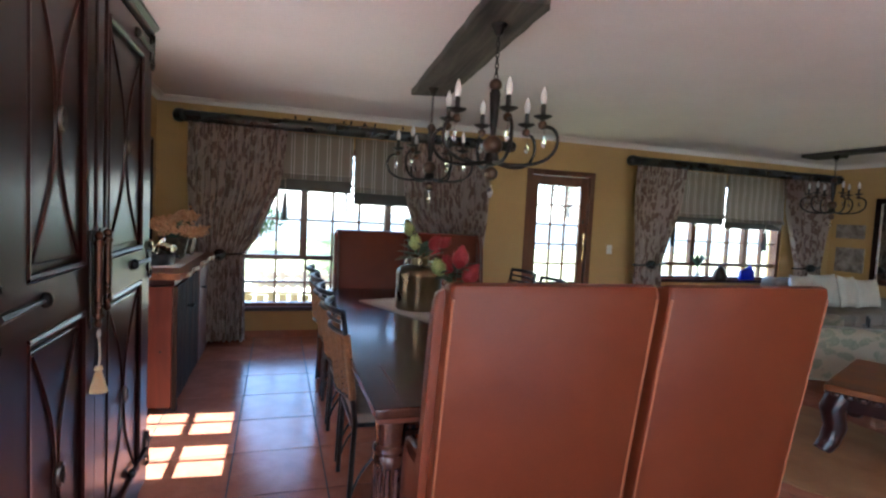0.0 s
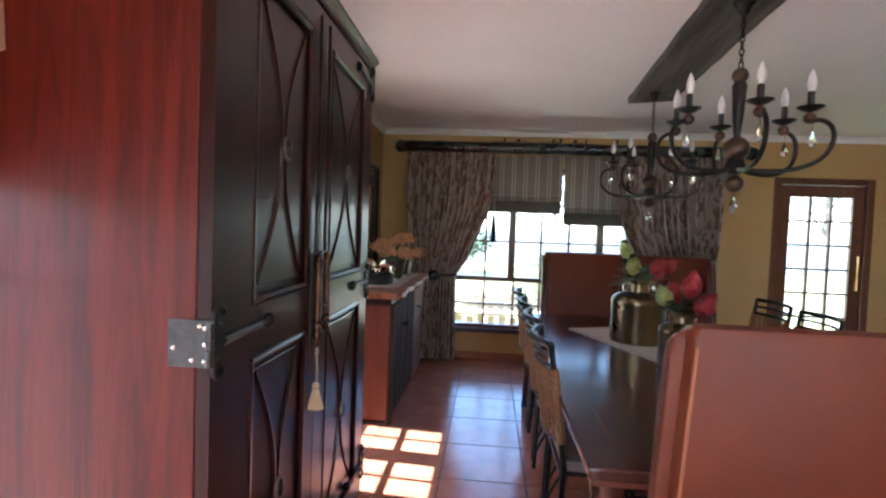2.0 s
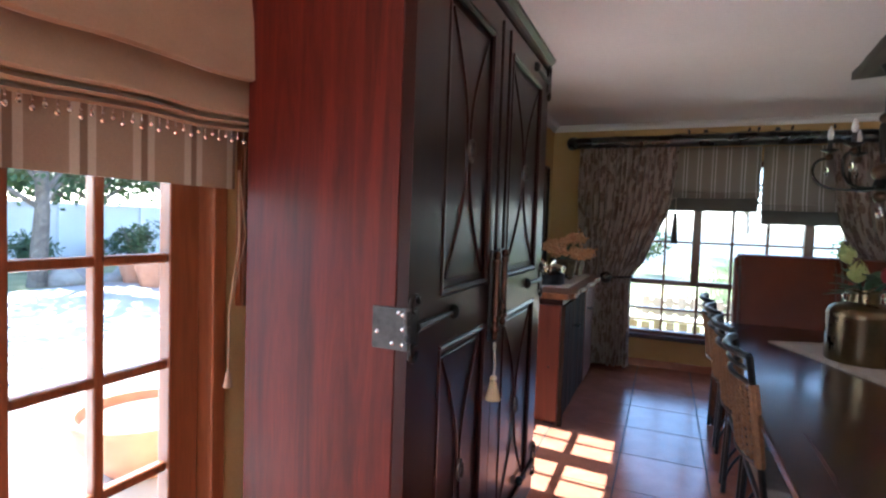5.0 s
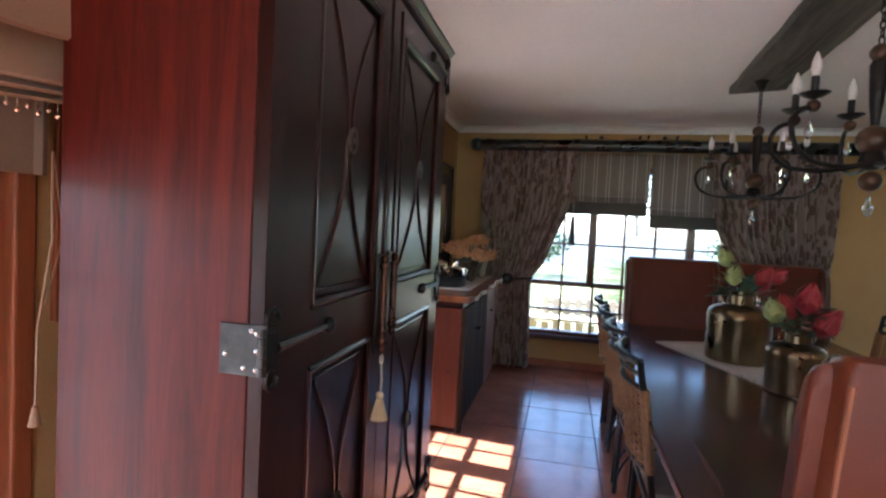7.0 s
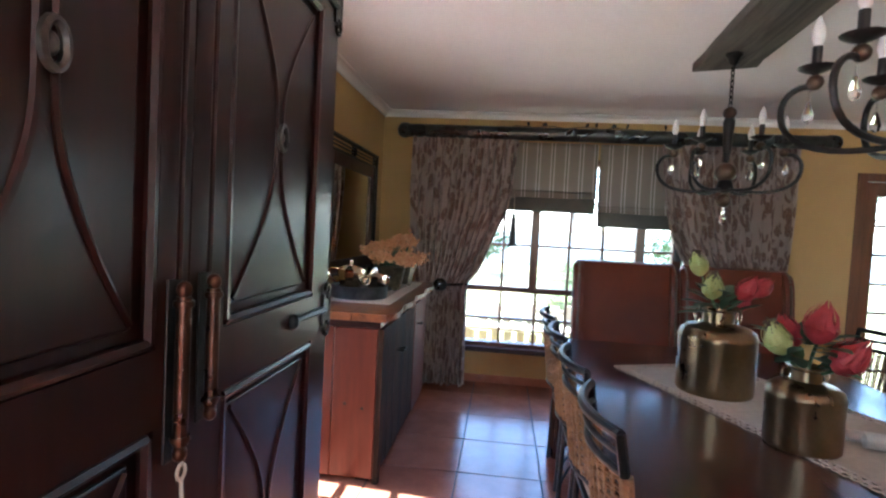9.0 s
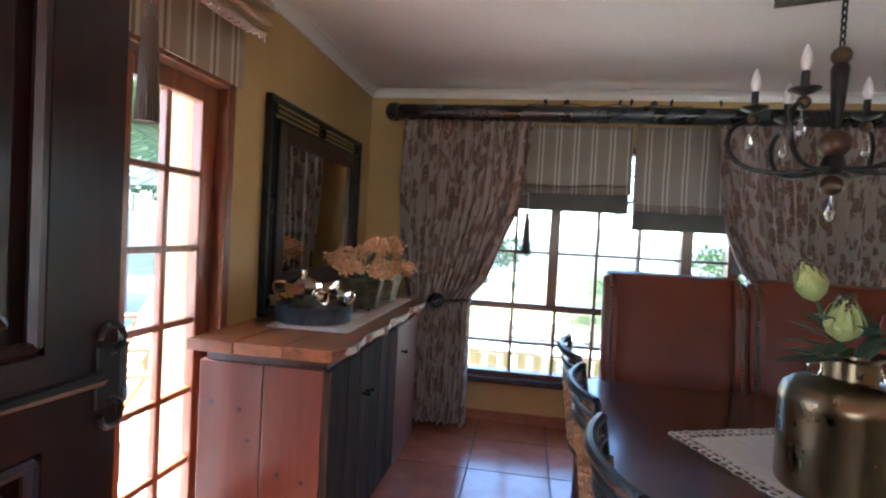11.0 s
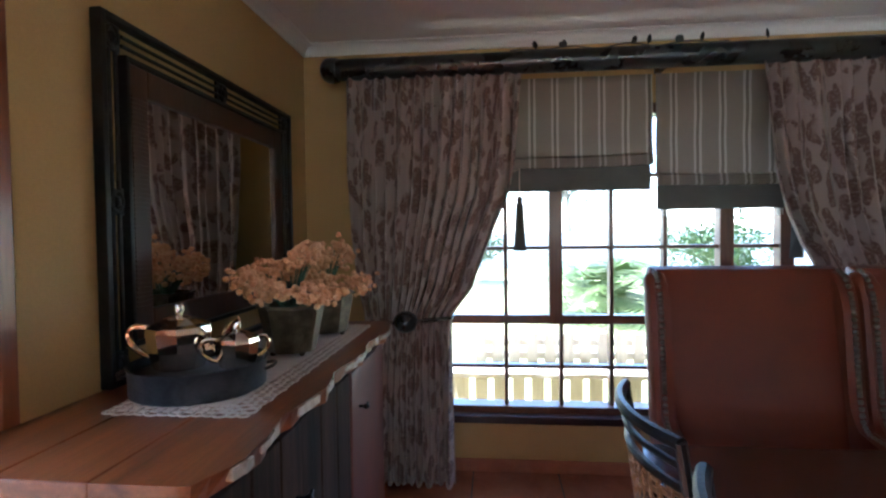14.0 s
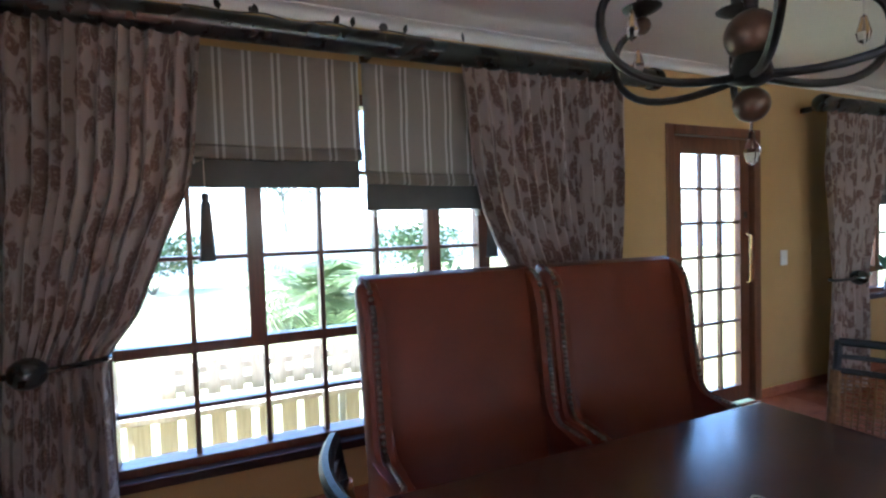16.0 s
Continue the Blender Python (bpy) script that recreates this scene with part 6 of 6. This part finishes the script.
def bouquet(x, y, seed, r, label):
    z = .9667
    b = thing("flower_bucket", pose(x, y, z, 0, 0, 25 * seed), "square tapered tin bucket on the sideboard", "bucket", "flower buckets")
    bm = bmesh.new()
    lathe(bm, [(0, 0.012), (.085, .012), (.118, .17), (.126, .175), (.126, .182), (.112, .182), (.08, .03), (0, .03)], 8)
    part("body", bm, POTTIN, b)
    for k in range(4):
        a = k * math.pi / 2 + math.pi / 8
        bm = bmesh.new()
        ball(bm, (.075 * math.cos(a), .075 * math.sin(a), .008), .011, .75)
        part("foot", bm, POTTIN, b, "", True)
    f = thing("flowers", pose(x, y, z + .06), label, "flowers", "peach bouquets")
    rng = random.Random(seed)
    vs, fs = [], []
    stems = bmesh.new()
    knot = bmesh.new()
    bmesh.ops.create_icosphere(knot, subdivisions=2, radius=1.0)
    kv, kf = [v.co.copy() for v in knot.verts], [[v.index for v in f.verts] for f in knot.faces]
    knot.free()
    sprays = []
    for k in range(62):
        th, u = k * 2.39996 + rng.uniform(-.3, .3), -.3 + 1.3 * ((k * .618) % 1)
        rr = math.sqrt(max(1 - u * u, 0))
        c = Vector((r * rr * math.cos(th), r * rr * math.sin(th), .195 + r * .72 * u)) * rng.uniform(.82, 1.06)
        sprays.append(c)
        tube(stems, [(0, 0, .06), c * .5 + Vector((0, 0, .06)), c], .002, 4)
    for k in range(520):
        c = rng.choice(sprays) + Vector((rng.gauss(0, .021), rng.gauss(0, .021), rng.gauss(0, .017)))
        size, q = rng.uniform(.0085, .0130), rng.uniform(0, 6)
        i = len(vs)
        for v in kv:
            bump = 1 + .22 * math.sin(5 * math.atan2(v.y, v.x) + q) * (1 - v.z * v.z) + .12 * math.sin(9 * v.z + q)
            vs.append(c + v * size * bump)
        fs += [[i + j for j in f] for f in kf]
    me = bpy.data.meshes.new("blossoms")
    me.from_pydata(vs, [], fs)
    me.materials.append(PEACH)
    o = new("blossoms", me)
    o.parent = f
    o["kind"] = "stuff"
    part("stems", stems, LEAFTHICK, f)["kind"] = "stuff"


bouquet(-.88, 4.80, 1, .172, "dense bunch of peach dried blossoms in a bucket")
bouquet(-.87, 5.17, 2, .172, "dense bunch of peach dried blossoms in a bucket")


# ---- sitting area ----
WHITECLOTH = surface("white cushion linen", (0.48, 0.46, 0.42), (0.60, 0.58, 0.53), 0.9, 6, fine=220)
SOFACLOTH = surface("grey beige sofa cloth", (0.17, 0.15, 0.125), (0.23, 0.20, 0.17), 0.9, 6, fine=220)
PATTERN = damask("leafy armchair cloth", (0.24, 0.205, 0.145), (0.12, 0.13, 0.08))
RUG = surface("tan hide rug", (0.22, 0.115, 0.05), (0.32, 0.18, 0.085), 0.95, 3, fine=140, spec=0.08)
COBALT = plain("cobalt blue glass", (0.02, 0.03, 0.55), 0.05, 0.0)


def soft(x0, y0, z0, x1, y1, z1, r):
    bm = boxes((x0, y0, z0, x1, y1, z1))
    bmesh.ops.bevel(bm, geom=list(bm.edges), offset=r, segments=4, profile=0.6, affect="EDGES")
    return bm


def cushion(m, w, material, label):
    bm = bmesh.new()
    n = 10
    grid = {}
    for s in (-1, 1):
        for i in range(n + 1):
            for j in range(n + 1):
                u, v = 2 * i / n - 1, 2 * j / n - 1
                edge = abs(u) > .999 or abs(v) > .999
                if edge and s > 0:
                    grid[s, i, j] = grid[-1, i, j]
                    continue
                pin = 1 - .09 * (1 - u * u) * abs(v) ** 3 - .09 * (1 - v * v) * abs(u) ** 3
                grid[s, i, j] = bm.verts.new((u * w * pin, s * .32 * w * ((1 - u ** 4) * (1 - v ** 4)) ** .5, v * w * pin))
        for i in range(n):
            for j in range(n):
                bm.faces.new((grid[s, i, j], grid[s, i + 1, j], grid[s, i + 1, j + 1], grid[s, i, j + 1]))
    return solid("cushion", bm, material, label, "cushion", m, "sofa cushions", smooth=True)


def sofa(name, m, W, material, label):
    s = thing(name, m, label, name)
    part("base", soft(-W / 2 + .16, -.42, .12, W / 2 - .16, .40, .30, .02), material, s, "", True)
    part("back", soft(-W / 2 + .1, .22, .301, W / 2 - .1, .46, .82, .08), material, s, "", True)
    for k in (-1, 1):
        part("arm", soft(min(k * W / 2, k * (W / 2 - .155)), -.46, .10, max(k * W / 2, k * (W / 2 - .155)), .42, .60, .06), material, s, "", True)
    n = 1 if W < 1.2 else 2 if W < 1.9 else 3
    for i in range(n):
        a = -W / 2 + .165 + (W - .33) * i / n
        part("seat_cushion", soft(a, -.44, .302, a + (W - .33) / n - .006, .215, .46, .045), material, s, "", True)
    for x in (-W / 2 + .08, W / 2 - .08):
        for y in (-.38, .36):
            part("foot", boxes((x - .03, y - .03, 0, x + .03, y + .03, .099)), DARKWOOD, s)
    return s


sofa("sofa", pose(7.15, 5.05, 0, 0, 0, 0), 1.9, SOFACLOTH, "grey beige cloth sofa with white cushions")
for x, y, t, w in ((6.55, 5.08, 8, .22), (6.98, 5.10, -6, .23), (7.4, 5.08, 10, .22), (7.75, 5.06, -8, .2)):
    cushion(pose(x, y, .47 + w * .93, -14, t * .3, t), w, WHITECLOTH, "plump white linen cushion on the sofa")
sofa("armchair", pose(5.05, 3.75, 0, 0, 0, 65), .95, PATTERN, "cream armchair with a faded leafy pattern")
bm = bmesh.new()
rng = random.Random(31)
outl = []
for k in range(40):
    a = 2 * math.pi * k / 40
    rr = 1 + .07 * math.sin(3 * a + 1) + .05 * math.sin(7 * a) + rng.uniform(-.015, .015)
    outl.append((.85 * rr * math.cos(a), .75 * rr * math.sin(a)))
prism(bm, outl, .002, .012, "z", .003)
solid("rug", bm, RUG, "tan hide rug lying on the tiled floor", "rug", pose(3.35, 2.65, 0, 0, 0, 20))


def coffee_table(x, y, rot):
    c = thing("coffee_table", pose(x, y, .013, 0, 0, rot), "low carved dark wooden coffee table on the rug", "coffee table")
    part("tabletop", soft(-.55, -.38, .40, .55, .38, .445, .012), RECLAIM, c, "reddish brown top")
    bm = bmesh.new()
    for k in range(15):
        ball(bm, (-.49 + .07 * k, -.355, .385), .03, .7, 8, 6)
        ball(bm, (-.49 + .07 * k, .355, .385), .03, .7, 8, 6)
    for k in range(10):
        ball(bm, (-.525, -.315 + .07 * k, .385), .03, .7, 8, 6)
        ball(bm, (.525, -.315 + .07 * k, .385), .03, .7, 8, 6)
    box(bm, -.52, -.35, .29, .52, .35, .399)
    part("carved_apron", bm, DARKWOOD, c, "dark scalloped carving", True)
    for sx in (-1, 1):
        for sy in (-1, 1):
            bm = bmesh.new()
            tube(bm, [(sx * x_, sy * y_, z_) for x_, y_, z_ in ((.46, .30, .36), (.50, .33, .28), (.47, .31, .16), (.50, .33, .06), (.54, .36, .0))], lambda u: .085 * (1 - .4 * u) + .004 * math.sin(u * 25), 12)
            part("leg", bm, DARKWOOD, c, "", True)


coffee_table(4.05, 2.35, 25)
t = thing("side_table", pose(5.75, 3.75, 0), "round dark wooden side table", "side table")
bm = bmesh.new()
lathe(bm, [(0, 0), (.2, 0), (.21, .02), (.08, .05), (.06, .2), (.12, .38), (.26, .40), (.28, .42), (.28, .44), (0, .44)], 24)
part("body", bm, DARKWOOD, t, "", True)
for x, y in ((5.68, 3.68), (5.84, 3.80)):
    bm = bmesh.new()
    lathe(bm, [(0, 0), (.04, 0), (.04, .008), (.012, .02), (.01, .06), (.045, .07), (.045, .078), (.012, .08), (.012, .17), (0, .17)], 14)
    solid("candle_holder", bm, IRON, "small black iron candle holder on the side table", "candle holder", pose(x, y, .4405), group="candle holders", smooth=True)
for y0, y1, z0, z1 in ((5.48, 5.89, 1.40, 1.61), (5.46, 5.87, .89, 1.26)):
    p = thing("picture", pose(EAST, 0, 0), "small brown landscape picture hung on the wall", "picture", "pictures on the wall")
    part("canvas", boxes((-.03, y0, z0, -.001, y1, z1), bevel=.003), surface("faded picture", (0.10, 0.08, 0.07), (0.42, 0.38, 0.34), 0.7, 9), p)
m = thing("wall_mirror", pose(EAST, 0, 0), "tall mirror in an aged dark frame on the wall", "mirror")
part("frame", boxes((-.05, 4.35, .75, -.001, 4.43, 2.0), (-.05, 5.27, .75, -.001, 5.35, 2.0), (-.05, 4.43, 1.92, -.001, 5.27, 2.0), (-.05, 4.43, .75, -.001, 5.27, .83), bevel=.008), DARKWOOD, m)
part("glass", boxes((-.02, 4.43, .83, -.012, 5.27, 1.92)), MIRROR, m)
# on the far window sill
bm = bmesh.new()
prism(bm, [(-.13, 0), (.13, 0), (.13, .12), (.05, .21), (-.02, .15), (-.13, .13)], -.025, .025, "y", .004)
solid("glass_ornament", bm, COBALT, "cobalt blue glass ornament on the window sill", "ornament", pose(6.6, 5.985, .7125))
bm = bmesh.new()
lathe(bm, [(0, 0), (.05, 0), (.05, .01), (.03, .05), (.035, .14), (.055, .22), (.05, .22), (.03, .14), (.02, .06), (0, .05)], 16)
solid("glass_vase", bm, CRYSTAL, "clear glass vase on the window sill", "vase", pose(5.68, 5.985, .7125), smooth=True)
bm = bmesh.new()
rng = random.Random(77)
for k in range(26):
    a = rng.uniform(-1, 1)
    leaf_blade(bm, (a * .02, 0, .2), (a * .7, rng.uniform(-.25, .1), 1), rng.uniform(.12, .24), .03)
    tube(bm, [(0, 0, .06), (a * .02, 0, .21)], .003, 4)
solid("tulips", bm, LEAFTHICK, "dark bunch of tulips in a glass vase", "flowers", pose(5.68, 5.985, .7125), smooth=True)
bm = bmesh.new()
lathe(bm, [(0, 0), (.09, 0), (.1, .06), (.07, .14), (.03, .19), (0, .2)], 18)
solid("ornament", bm, DARKWOOD, "dark rounded ornament on the window sill", "ornament", pose(6.1, 5.985, .7125), smooth=True)


# ---- floor tiles ----
PITCH, GAP = 0.49, 0.008
bm = bmesh.new()
box(bm, -PITCH / 2 + GAP / 2, -PITCH / 2 + GAP / 2, -0.012, PITCH / 2 - GAP / 2, PITCH / 2 - GAP / 2, 0.0, bevel=0.0015)
tile_mesh = mesh_of("tile", bm, TILE)
rest = bmesh.new()
nx0, nx1 = math.ceil((WEST + 0.275) / PITCH) - 1, math.floor((EAST + 0.275) / PITCH) + 1
ny0, ny1 = math.ceil((SOUTH - 3.165) / PITCH) - 1, math.floor((NORTH - 3.165) / PITCH) + 1
for i in range(nx0, nx1):
    for j in range(ny0, ny1):
        x0, y0 = -0.275 + PITCH * i, 3.165 + PITCH * j
        xa, xb, ya, yb = max(x0, WEST), min(x0 + PITCH, EAST), max(y0, SOUTH), min(y0 + PITCH, NORTH)
        if xb - xa < 0.02 or yb - ya < 0.02:
            continue
        whole = xb - xa > PITCH - 1e-4 and yb - ya > PITCH - 1e-4
        if whole and x0 < 3.2 and y0 > 0.2:
            o = new("tile", tile_mesh)
            o.parent = floor
            o.location = (x0 + PITCH / 2, y0 + PITCH / 2, 0)
        else:
            box(rest, xa + GAP / 2, ya + GAP / 2, -0.012, xb - GAP / 2, yb - GAP / 2, 0.0)
o = part("tiles", rest, TILE, floor)
o["kind"] = "stuff"
